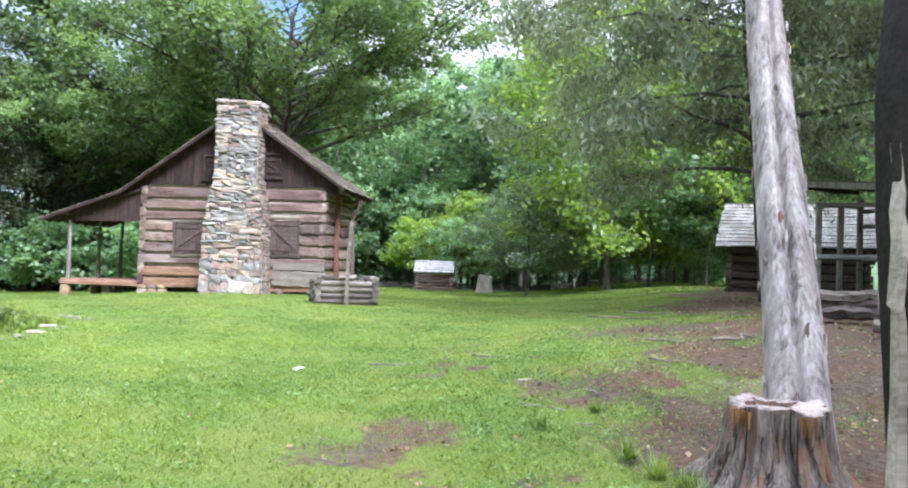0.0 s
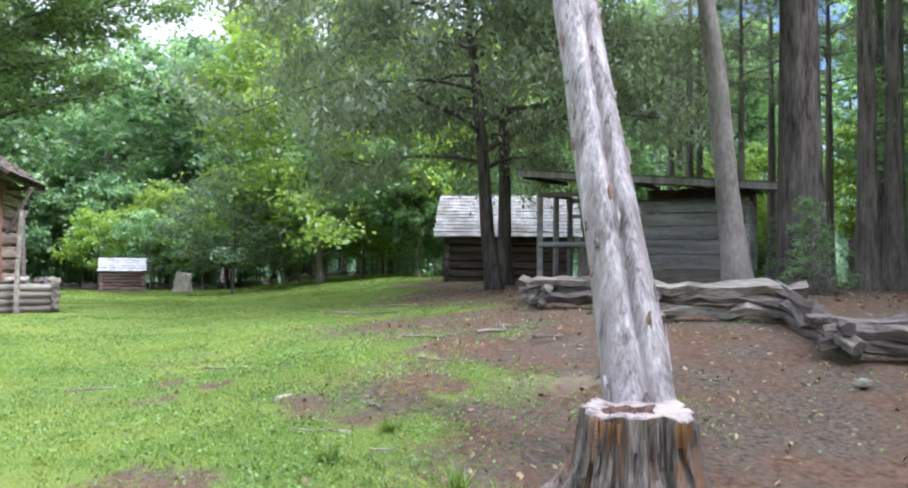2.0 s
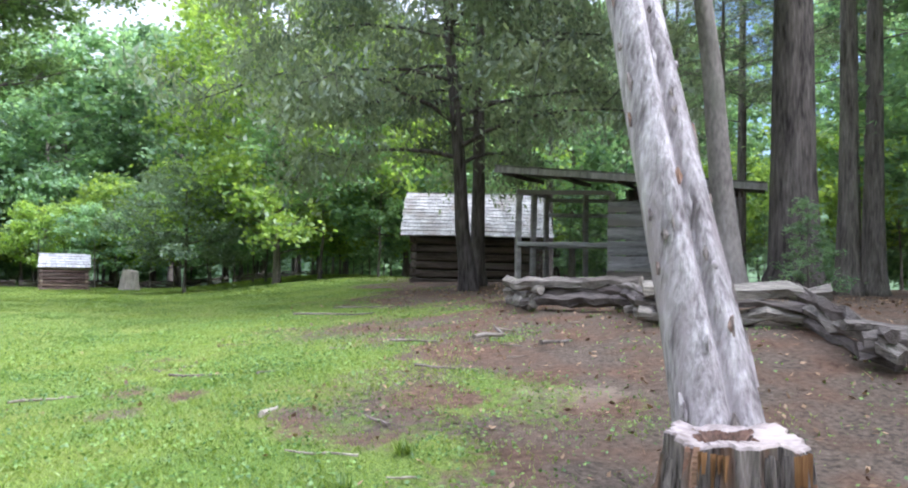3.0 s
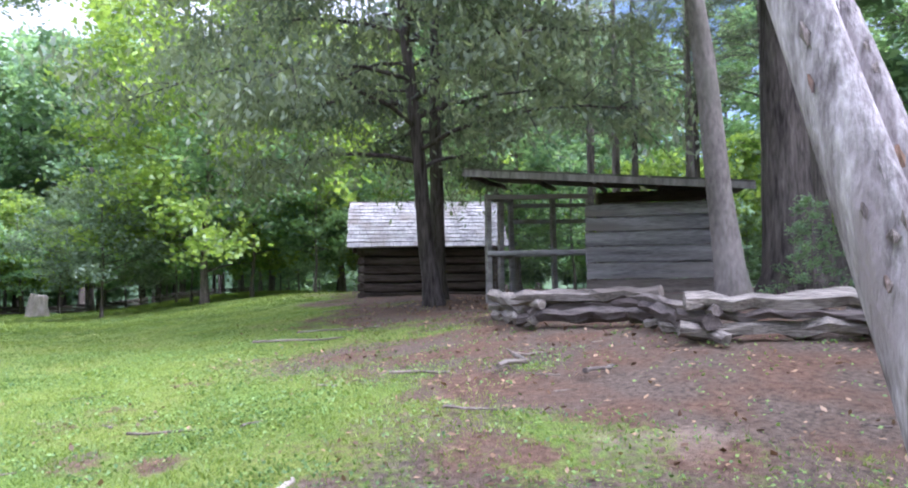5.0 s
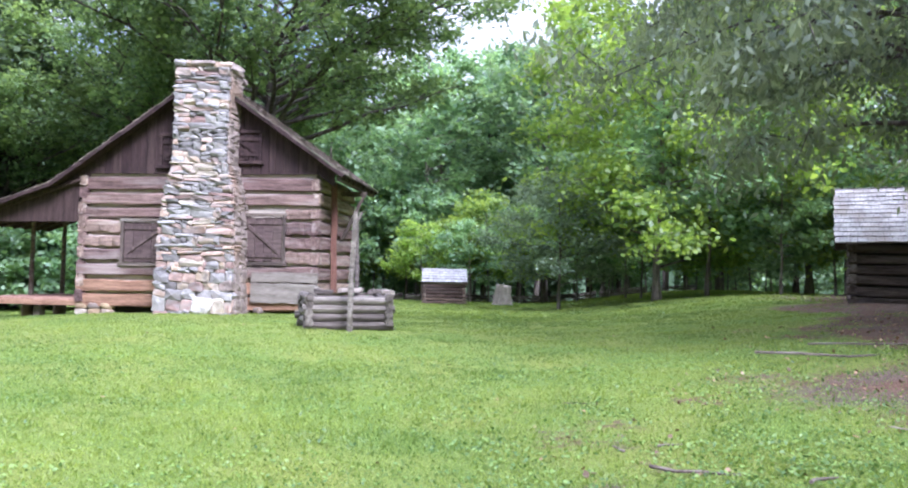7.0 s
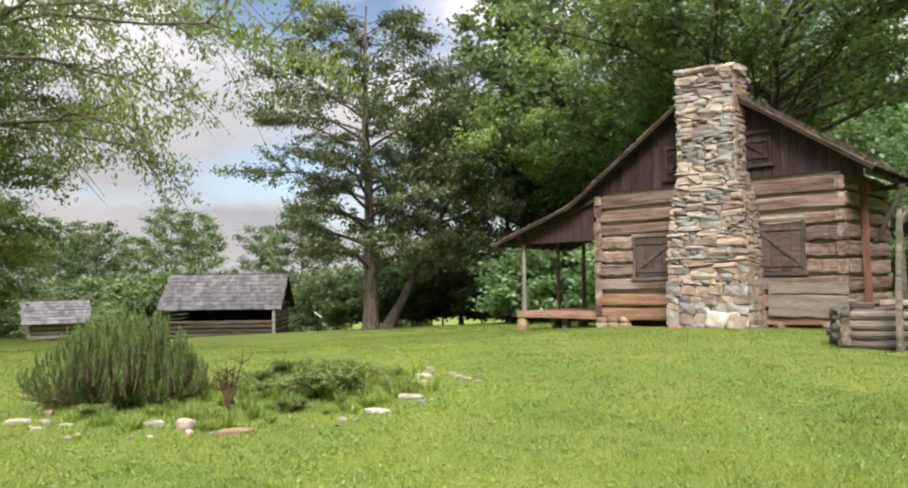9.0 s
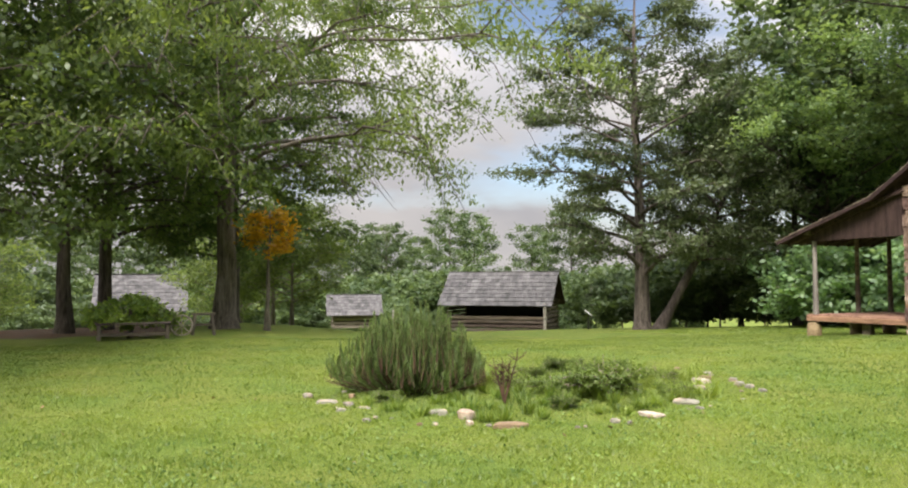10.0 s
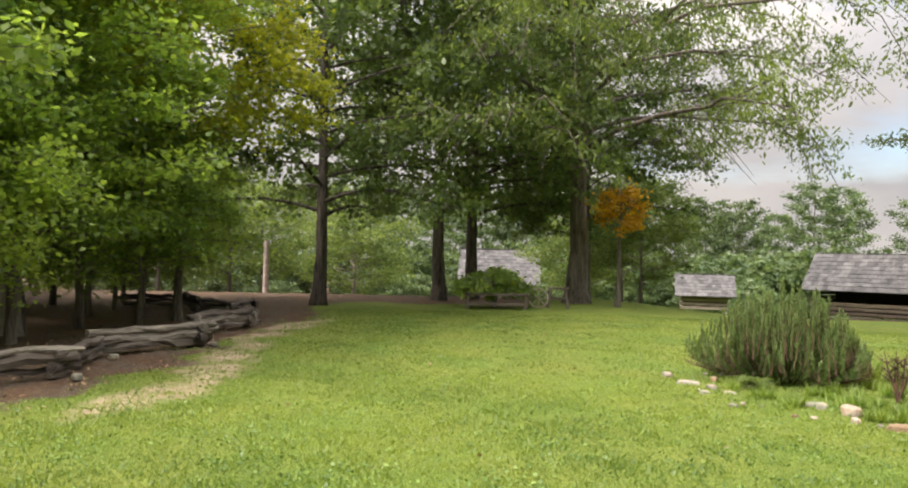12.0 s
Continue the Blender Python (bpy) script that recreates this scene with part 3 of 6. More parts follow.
def roof_plane(name, a, b, y0, y1, thick, material, parent, label=""):
    (xa, za), (xb, zb) = a, b
    v = [(xa, y0, za), (xb, y0, zb), (xb, y1, zb), (xa, y1, za)]
    v += [(x, y, z - thick) for x, y, z in v]
    f = [(3, 2, 1, 0), (4, 5, 6, 7), (0, 1, 5, 4), (1, 2, 6, 5), (2, 3, 7, 6), (3, 0, 4, 7)]
    return piece(name, mesh_from(name, v, f, material), parent, None, label)


def shingle_chunks(a, b, y0, y1, row, width, seed, thick=0.022, ragged=0.03):
    """Shingles on a slope whose lower edge is a and upper edge b (x, z), along y."""
    rn = random.Random(seed)
    A, B = Vector((a[0], 0, a[1])), Vector((b[0], 0, b[1]))
    up = (B - A).normalized()
    nrm = Vector((up.z, 0, -up.x)) if up.x < 0 else Vector((-up.z, 0, up.x))
    n = max(1, int((B - A).length / row))
    chunks = []
    for i in range(n):
        y = y0 + rn.uniform(-0.1, 0)
        while y < y1:
            w = width * rn.uniform(0.65, 1.35)
            s = (B - A).length * i / n - (0.05 if i == 0 else 0) - rn.uniform(0, ragged)
            e = s + row * 1.35
            ya, yb = max(y, y0 - 0.04 * rn.random()), min(y + w - 0.008, y1 + 0.04 * rn.random())
            lift = thick * rn.uniform(0.8, 1.7)
            q = []
            for t, o in ((s, lift), (e, 0.002)):
                for yy in (ya, yb):
                    p = A + up * t + nrm * (o + 0.004)
                    q.append((p.x, yy, p.z))
            for t, o in ((s, -0.01), (e, -0.01)):
                for yy in (ya, yb):
                    p = A + up * t + nrm * o
                    q.append((p.x, yy, p.z))
            chunks.append((q, [(0, 1, 3, 2), (0, 4, 5, 1), (0, 2, 6, 4), (1, 5, 7, 3), (2, 3, 7, 6)]))
            y += w
    return chunks


roof = part("roof", bmesh.new(), M_SHINGLE_BROWN, cabin, "brown mossy wooden shingle roof")
for k, (a, b) in enumerate(zip(ROOF, ROOF[1:])):
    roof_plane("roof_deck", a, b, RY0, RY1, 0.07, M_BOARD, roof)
    lo, hi = (a, b) if a[1] < b[1] else (b, a)
    v, f = join(shingle_chunks(lo, hi, RY0 - 0.03, RY1, 0.24, 0.16, 40 + k))
    tagged(piece("shingles", mesh_from("shingles", v, f, M_SHINGLE_BROWN), roof), kind="stuff")
for k in range(8):                       # rafter poles show under the porch and the eave
    y = -0.1 + k * (CY1 + 0.2) / 7
    beam_between("rafter", (-4.6, y, 2.55), (-1.2, y, 3.74), 0.1, 0.08, M_BOARD, roof, 50 + k)
    beam_between("rafter", (5.92, y, 3.78), (5.1, y, 4.34), 0.1, 0.08, M_BOARD, roof, 60 + k)
beam_between("rake_board", (-4.75, -0.38, 2.57), (-1.87, -0.38, 3.57), 0.09, 0.03, M_BOARD, roof, 71)
beam_between("rake_board", (-1.87, -0.38, 3.57), (2.2, -0.38, 6.40), 0.10, 0.03, M_BOARD, roof, 72)
beam_between("rake_board", (2.2, -0.38, 6.40), (5.95, -0.38, 3.83), 0.10, 0.03, M_BOARD, roof, 73)
beam_between("eave_beam", (5.82, -0.25, 3.78), (5.82, CY1 + 0.15, 3.78), 0.14, 0.14, M_LOG_DARK, roof, 74)
beam_between("eave_arm", (5.0, 2.0, 3.64), (5.98, 2.0, 3.62), 0.13, 0.13, M_LOG_DARK, roof, 75)
beam_between("brace", (5.33, 2.0, 2.35), (5.93, 2.0, 3.58), 0.08, 0.08, M_LOG_DARK, roof, 76)
beam_between("corner_plank", (5.42, 0.95, 0.9), (5.36, 0.95, 3.8), 0.16, 0.05, M_LOG_RED, side_wall, 77)

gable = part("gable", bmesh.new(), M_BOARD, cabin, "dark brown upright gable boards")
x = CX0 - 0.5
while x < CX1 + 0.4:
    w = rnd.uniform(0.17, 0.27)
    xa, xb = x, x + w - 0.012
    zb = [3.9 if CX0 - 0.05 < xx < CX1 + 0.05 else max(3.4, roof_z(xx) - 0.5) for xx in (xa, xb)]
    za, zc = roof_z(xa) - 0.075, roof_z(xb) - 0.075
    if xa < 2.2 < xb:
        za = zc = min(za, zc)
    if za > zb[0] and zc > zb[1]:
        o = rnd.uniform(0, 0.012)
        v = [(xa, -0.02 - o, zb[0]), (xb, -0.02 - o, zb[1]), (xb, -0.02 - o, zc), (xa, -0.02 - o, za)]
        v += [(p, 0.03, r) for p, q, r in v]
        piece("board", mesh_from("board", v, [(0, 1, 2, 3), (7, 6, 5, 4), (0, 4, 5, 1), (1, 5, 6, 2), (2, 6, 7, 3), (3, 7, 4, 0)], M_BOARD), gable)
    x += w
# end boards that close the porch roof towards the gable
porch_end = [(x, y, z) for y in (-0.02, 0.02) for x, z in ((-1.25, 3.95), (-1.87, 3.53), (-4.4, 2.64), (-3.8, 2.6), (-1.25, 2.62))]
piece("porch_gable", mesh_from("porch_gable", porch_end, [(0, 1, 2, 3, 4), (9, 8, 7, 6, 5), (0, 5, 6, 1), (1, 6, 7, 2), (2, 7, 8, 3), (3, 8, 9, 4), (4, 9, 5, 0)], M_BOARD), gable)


def shutter(parent, x0, x1, z0, z1, y, flip, seed, boards=M_SHUTTER, frame_mat=M_LOG_DARK):
    """A closed board shutter in its frame, with a Z brace."""
    fr = part("window", bmesh.new(), boards, parent, "closed dark board shutter")
    n = 4
    w = (x1 - x0 - 0.16) / n
    for k in range(n):
        v, f = beam(z1 - z0 - 0.14, w - 0.008, 0.03, seed + k, 0.004, 3)
        piece("board", mesh_from("board", v, f, boards), fr, Matrix(((0, 0, 1, x0 + 0.08 + w * (k + 0.5)), (0, 1, 0, y), (1, 0, 0, z0 + 0.07), (0, 0, 0, 1))))
    for nm, p, q, t in (("sill", (x0 - 0.06, y - 0.03, z0), (x1 + 0.06, y - 0.03, z0), 0.09), ("head", (x0 - 0.04, y - 0.02, z1), (x1 + 0.04, y - 0.02, z1), 0.09),
                        ("jamb", (x0 + 0.03, y - 0.02, z0), (x0 + 0.03, y - 0.02, z1), 0.08), ("jamb", (x1 - 0.03, y - 0.02, z0), (x1 - 0.03, y - 0.02, z1), 0.08)):
        beam_between(nm, p, q, t, 0.07, frame_mat, fr, seed + 9, 0.004, 3)
    a, b = (x0 + 0.1, x1 - 0.1)
    if flip:
        a, b = b, a
    beam_between("batten", (x0 + 0.09, y - 0.03, z0 + 0.2), (x1 - 0.09, y - 0.03, z0 + 0.2), 0.08, 0.025, boards, fr, seed + 5, 0.003, 2)
    beam_between("batten", (x0 + 0.09, y - 0.03, z1 - 0.2), (x1 - 0.09, y - 0.03, z1 - 0.2), 0.08, 0.025, boards, fr, seed + 6, 0.003, 2)
    beam_between("brace", (a, y - 0.035, z0 + 0.24), (b, y - 0.035, z1 - 0.24), 0.08, 0.025, boards, fr, seed + 7, 0.003, 2)
    return fr


shutter(cabin, *WINS[0], -0.07, False, 500)
shutter(cabin, *WINS[1], -0.07, True, 520)
shutter(cabin, 0.95, 1.72, 4.08, 4.92, -0.045, False, 540, M_BOARD, M_BOARD)
shutter(cabin, 3.0, 3.7, 4.2, 5.0, -0.045, True, 560, M_BOARD, M_BOARD)

# porch
porch = part("porch", bmesh.new(), M_DECK, cabin, "low open porch with bare posts")
for k in range(14):
    v, f = beam(2.95, 0.05, 0.235, 600 + k, 0.004, 3)
    piece("deck_board", mesh_from("deck_board", v, f, M_DECK), porch, pose(-4.12, 0.1 + 0.24 * k, 0.56))
beam_between("front_beam", (-4.1, 0.0, 0.47), (-1.2, 0.0, 0.47), 0.14, 0.09, M_LOG_RED, porch, 620, 0.006)
beam_between("edge_beam", (-4.06, 0.0, 0.45), (-4.06, 3.4, 0.45), 0.14, 0.1, M_LOG_RED, porch, 621, 0.006)
for y in (0.07, 1.85, 3.3):
    v, f = ring_tube([(-3.88, y, 0.58), (-3.9, y + 0.02, 1.6), (-3.88, y, 2.82)], (0.075, 0.065, 0.06), 8, int(y * 10), 0.06)
    piece("porch_post", mesh_from("porch_post", v, f, M_LOG_DARK if y > 1 else M_GREYPOST), porch)
    piece("footing_stone", FOOT[1], porch, pose(-3.95, y, 0.15) @ Matrix.Diagonal((0.4, 0.4, 0.55, 1)))
piece("footing_stone", FOOT[0], porch, pose(-2.5, 0.3, 0.2) @ Matrix.Diagonal((0.3, 0.3, 0.5, 1)))
beam_between("plate", (-3.88, -0.25, 2.82), (-3.88, 3.5, 2.82), 0.12, 0.12, M_LOG_DARK, porch, 622)

# chimney
chimney = part("chimney", bmesh.new(), M_MORTAR, cabin, "tall fieldstone chimney with stepped shoulders")
CH = [(-0.1, 1.36, 3.42, -0.95), (2.2, 1.40, 3.36, -0.92), (3.3, 1.50, 3.28, -0.86), (4.2, 1.66, 3.04, -0.78), (6.4, 1.64, 3.05, -0.75), (6.6, 1.62, 3.07, -0.77)]


def chim(zz):
    for a, b in zip(CH, CH[1:]):
        if a[0] <= zz <= b[0]:
            t = (zz - a[0]) / (b[0] - a[0])
            return [a[k] + (b[k] - a[k]) * t for k in (1, 2, 3)]
    return CH[-1][1:]


v, f = [], []
for z, x0, x1, y0 in CH:
    s = 0.05
    v += [(x0 + s, y0 + s, z), (x1 - s, y0 + s, z), (x1 - s, 0.0 if z < 6 else -0.02, z), (x0 + s, 0.0 if z < 6 else -0.02, z)]
for k in range(len(CH) - 1):
    for j in range(4):
        f.append((k * 4 + j, k * 4 + (j + 1) % 4, k * 4 + 4 + (j + 1) % 4, k * 4 + 4 + j))
f.append(tuple(len(v) - 4 + j for j in range(4)))
piece("mortar_core", mesh_from("mortar_core", v, f, M_MORTAR), chimney)
STONES = [stone_mesh("stone", 700 + k, (M_STONE, M_STONE_GREY, M_STONE_GREY, M_STONE_PINK)[k % 4], 0.34, 0.4) for k in range(12)]
rows, z = [], 0.12
while z < 6.52:
    big = z < 1.15
    h = rnd.uniform(0.2, 0.34) if big else rnd.choice((0.06, 0.075, 0.09, 0.11, 0.13, 0.17))
    rows.append((z, h, big))
    z += h * 0.94
side_chunks = []
for z, h, big in rows:
    x0, x1, y0 = chim(z + h / 2)
    x = x0
    while x < x1 - 0.05:
        w = rnd.uniform(0.25, 0.5) if big else rnd.choice((0.13, 0.2, 0.3, 0.42, 0.6))
        w = min(w, x1 - x) if x1 - x - w > 0.12 else x1 - x
        piece("stone", STONES[rnd.randrange(12)], chimney, pose(x + w / 2, y0 + 0.1, z + h / 2 + rnd.uniform(-0.03, 0.03), rnd.uniform(-5, 5), rnd.uniform(-9, 9) * (1 if w < 0.35 else 0.5), rnd.uniform(-6, 6)) @ Matrix.Diagonal((w * 1.06, 0.22 + rnd.uniform(0, 0.1), h * rnd.uniform(1.0, 1.25), 1)))
        x += w
    for sx in (x0, x1):
        y = y0 + 0.12
        while y < -0.05:
            w = rnd.uniform(0.22, 0.4)
            me = STONES[rnd.randrange(12)]
            mm = pose(sx + (-0.06 if sx == x1 else 0.06), y + w / 2, z + h / 2, 0, 0, 90) @ Matrix.Diagonal((w * 1.08, 0.22, h * 1.12, 1))
            side_chunks.append(([mm @ p.co for p in me.vertices], [tuple(q.vertices) for q in me.polygons]))
            y += w
    if z > 6.3:
        x = x0
        while x < x1:
            me = STONES[rnd.randrange(12)]
            mm = pose(x + 0.15, -0.3, z + h / 2) @ Matrix.Diagonal((0.34, 0.7, h * 1.1, 1))
            side_chunks.append(([mm @ p.co for p in me.vertices], [tuple(q.vertices) for q in me.polygons]))
            x += 0.3
v, f = join(side_chunks)
tagged(piece("side_masonry", mesh_from("side_masonry", v, f, M_STONE), chimney), kind="stuff")
pale = stone_mesh("stone", 731, M_BOULDER, 0.5, 0.4)
piece("stone", pale, chimney, pose(2.66, -1.02, 0.52, 0, 12, 0) @ Matrix.Diagonal((0.56, 0.3, 0.46, 1)), "large pale boulder")


# ---- log well ----
well_u, well_v = Vector((0.91, 0.41, 0)), Vector((-0.41, 0.91, 0))
wo = Vector((6.62, -4.98, H(7.2, -4.8)))
well = thing("log_well", Matrix.Translation(wo), "low square log well curb of stacked weathered logs", "well")
for lvl in range(4):
    for side in range(4):
        a, b = ((0, 0), (1.5, 0)) if side == 0 else ((0, 1.05), (1.5, 1.05)) if side == 1 else ((0, 0), (0, 1.05)) if side == 2 else ((1.5, 0), (1.5, 1.05))
        pa, pb = well_u * a[0] + well_v * a[1], well_u * b[0] + well_v * b[1]
        d = (pb - pa).normalized() * rnd.uniform(0.08, 0.16)
        z = 0.08 + lvl * 0.155 + (0.075 if side > 1 else 0)
        pts = [pa - d + Vector((0, 0, z)), (pa + pb) / 2 + Vector((rnd.uniform(-0.02, 0.02), rnd.uniform(-0.02, 0.02), z + rnd.uniform(-0.01, 0.01))), pb + d + Vector((0, 0, z))]
        v, f = ring_tube([(0, 0, 0), ((pts[1] - pts[0]).length, 0, 0), ((pts[2] - pts[0]).length, 0, 0)], [rnd.uniform(0.07, 0.085) for _ in range(3)], 8, lvl * 4 + side, 0.08)
        piece("log", mesh_from("log", v, f, M_RAIL), well, along(pts[0], pts[2]))
# no shaft is dug: a near-black plate paints the shade inside the curb
v, f = join([box(0.05, 1.67, 0.05, 1.0, 0.0, 0.02)])
piece("dark_shaft", mesh_from("dark_shaft", [tuple(well_u * a + well_v * b + Vector((0, 0, c))) for a, b, c in v], f, M_GAP_SHADE), well)
for k, (a, b, t, w) in enumerate(((0.1, 0.12, 20, 0.34), (1.42, 0.2, -35, 0.3), (1.3, 0.75, 60, 0.4), (0.7, 1.02, 5, 0.5), (0.25, 0.8, 110, 0.3))):   # split billets laid on the rim
    v, f = beam(w, 0.09, 0.11, 930 + k, 0.012, 4, 0.35)
    p = wo + well_u * a + well_v * b + Vector((0, 0, 0.72))
    tagged(piece("split_billet", mesh_from("split_billet", v, f, M_PALEWOOD if k % 2 else M_RAIL), None, pose(p.x, p.y, p.z, 0, 4 - 2 * k, t)), "short split wood billet lying on the well rim", "firewood", "billets on the well")
well_sweep = thing("well_pole", pose(7.42, -5.06, H(7.42, -5.06)), "grey forked upright pole beside the log well", "pole", "well poles")
v, f = join([ring_tube([(0, 0, -0.1), (0.01, 0, 1.0), (0.05, 0.02, 2.05), (0.06, 0.02, 2.22)], (0.055, 0.05, 0.045, 0.042), 8, 3, 0.1),
             ring_tube([(0.04, 0.02, 1.95), (0.13, 0.02, 2.12), (0.17, 0.02, 2.2)], (0.035, 0.03, 0.028), 6, 4, 0.07)])
piece("shaft", mesh_from("shaft", v, f, M_RAIL), well_sweep)
back_pole = thing("well_pole", pose(7.15, -3.55, H(7.15, -3.55)), "thin grey upright pole behind the log well", "pole", "well poles")
v, f = ring_tube([(0, 0, -0.1), (0.01, 0, 1.0), (-0.03, 0.02, 2.1)], (0.055, 0.05, 0.045), 8, 5, 0.07)
piece("shaft", mesh_from("shaft", v, f, M_RAIL), back_pole)


# ---- log outbuildings ----
def log_hut(name, m, width, depth, wall_h, rise, label, category, log_mat, shingle_mat, courses, over=0.35, gap=0.03, seed=0, shingle_row=0.22, shingle_w=0.18, pieces=True, open_front=False, back_over=None, gap_mat=M_GAP_SHADE, rafters=True):
    """A log building, front on local y = 0, eaves along x."""
    rn = random.Random(seed)
    hut = thing(name, m, label, category)
    # sheets behind the courses, dark by default to paint the shade between logs
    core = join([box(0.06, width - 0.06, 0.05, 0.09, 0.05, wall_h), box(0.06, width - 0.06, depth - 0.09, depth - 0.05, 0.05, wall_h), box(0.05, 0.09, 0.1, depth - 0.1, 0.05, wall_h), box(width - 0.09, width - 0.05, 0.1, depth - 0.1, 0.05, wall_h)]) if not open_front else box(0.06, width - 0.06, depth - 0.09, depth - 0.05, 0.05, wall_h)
    piece("wall_core", mesh_from("wall_core", *core, gap_mat), hut, None, "near-black sheets painting the shade between the logs")
    step = wall_h / courses
    for wall, (p, q) in enumerate((((-0.12, 0), (width + 0.12, 0)), ((-0.12, depth), (width + 0.12, depth)), ((0, -0.1), (0, depth + 0.1)), ((width, -0.1), (width, depth + 0.1)))):
        for i in range(courses):
            if open_front and wall == 0 and courses * 0.45 < i < courses - 1:
                continue
            h = (step - gap) * rn.uniform(0.88, 1.0)
            z = step * i + step / 2 + (step / 2 if wall > 1 else 0) * 0.3
            e = rn.uniform(-0.05, 0.08)
            L = math.hypot(q[0] - p[0], q[1] - p[1])
            v, f = beam(L + e, h, 0.15, seed + wall * 40 + i, 0.016, 7, 0.35)
            piece("log", mesh_from("log", v, f, log_mat), hut, pose(p[0], p[1], z, 0, rn.uniform(-0.3, 0.3), 0 if wall < 2 else 90))
    # gables
    for gx2 in (0.0, width):
        n = max(4, int(depth / 0.25))
        for k in range(n):
            ya, yb = depth * k / n, depth * (k + 1) / n - 0.01
            za, zb = [wall_h + rise * (1 - abs(2 * yy / depth - 1)) - 0.03 for yy in (ya, yb)]
            if ya < depth / 2 < yb:
                za = zb = max(za, zb)
            v = [(gx2 - 0.015, ya, wall_h), (gx2 - 0.015, yb, wall_h), (gx2 - 0.015, yb, zb), (gx2 - 0.015, ya, za)]
            v += [(gx2 + 0.015, b, c) for a, b, c in v]
            piece("gable_board", mesh_from("gable_board", v, [(0, 1, 2, 3), (7, 6, 5, 4), (0, 4, 5, 1), (1, 5, 6, 2), (2, 6, 7, 3), (3, 7, 4, 0)], M_BOARD), hut)
    rf = part("roof", bmesh.new(), shingle_mat, hut, "weathered wooden shingle roof")
    oy = over
    slope = rise / (depth / 2)
    top = wall_h + rise + 0.06
    for sgn in (-1, 1):
        o = oy if sgn < 0 else (back_over if back_over is not None else oy)
        yl = -o if sgn < 0 else depth + o
        zl = wall_h - slope * o + 0.06
        turn = Matrix(((0, 1, 0, 0), (1, 0, 0, 0), (0, 0, 1, 0), (0, 0, 0, 1)))
        v = [(-over, yl, zl), (width + over, yl, zl), (width + over, depth / 2, top), (-over, depth / 2, top)]
        v += [(a, b, c - 0.05) for a, b, c in v]
        piece("roof_deck", mesh_from("roof_deck", v, [(0, 1, 2, 3), (7, 6, 5, 4), (0, 4, 5, 1), (1, 5, 6, 2), (2, 6, 7, 3), (3, 7, 4, 0)], M_BOARD), rf)
        ch = shingle_chunks((yl, zl), (depth / 2, top), -over, width + over, shingle_row, shingle_w, seed + 5 + sgn)
        ch = [([(y, x, z) for x, y, z in vv], ff) for vv, ff in ch]
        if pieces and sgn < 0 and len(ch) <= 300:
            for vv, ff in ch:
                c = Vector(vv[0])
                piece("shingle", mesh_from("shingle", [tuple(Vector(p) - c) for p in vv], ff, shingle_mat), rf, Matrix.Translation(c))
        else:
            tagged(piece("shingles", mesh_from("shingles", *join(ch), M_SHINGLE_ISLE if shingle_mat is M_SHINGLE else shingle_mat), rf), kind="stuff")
    return hut


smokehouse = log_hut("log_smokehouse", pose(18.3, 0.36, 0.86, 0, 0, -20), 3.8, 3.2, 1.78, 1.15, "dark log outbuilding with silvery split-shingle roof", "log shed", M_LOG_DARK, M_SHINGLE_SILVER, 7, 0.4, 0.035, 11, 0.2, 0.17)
little_hut = log_hut("log_spring_house", pose(5.0, 19.4, -0.04, 0, 0, 8), 2.0, 1.7, 1.2, 0.55, "tiny log hut with pale shingle roof", "log hut", M_LOG, M_SHINGLE_PALE, 7, 0.14, 0.035, 21, 0.2, 0.2, gap_mat=M_GAP_SHADE)


# ---- poultry pen ----
PU, PV = Vector((0.757, -0.653, 0)), Vector((0.653, 0.757, 0))
PO = Vector((18.33, -7.37, 0.86))
pen = thing("poultry_pen", Matrix.Translation(PO), "grey plank poultry pen with wire front and lean-to roof", "animal pen")


def pp(a, b, c):
    return PU * a + PV * b + Vector((0, 0, c))


for k, (a, b, c) in enumerate(((0, 0, 2.22), (1.96, 0, 2.12), (4.25, 0, 1.95), (0, 2.3, 2.45), (1.96, 2.3, 2.4), (4.25, 2.3, 2.2), (0, 1.15, 2.3), (0.95, 2.3, 2.4))):
    beam_between("post", pp(a, b, -0.1), pp(a, b, c), 0.11, 0.11, M_GREYPOST, pen, 800 + k, 0.008, 4)
for k, (p, q) in enumerate((((0, -0.07, 2.16), (1.96, -0.07, 2.1)), ((0, -0.07, 1.06), (1.96, -0.07, 1.06)), ((0, 2.3, 1.1), (1.96, 2.3, 1.1)), ((0, 2.3, 2.2), (4.25, 2.3, 2.1)), ((0, 0, 1.06), (0, 2.3, 1.06)), ((0, 0, 2.16), (0, 2.3, 2.3)), ((1.96, 2.3, 1.8), (0, 2.3, 1.85)))):
    beam_between("rail", pp(*p), pp(*q), 0.09, 0.05, M_GREY, pen, 820 + k, 0.006, 5)
for k in range(2):
    beam_between("base_board", pp(0, -0.06 + 2.36 * k, 0.17), pp(1.96, -0.06 + 2.36 * k, 0.17), 0.26, 0.03, M_GREY, pen, 840 + k, 0.006, 5)
plank_wall = part("plank_wall", bmesh.new(), M_GREY, pen, "horizontal grey weathered planks")
hs = (0.24, 0.27, 0.31, 0.30, 0.28, 0.27, 0.24)
z = 0.02
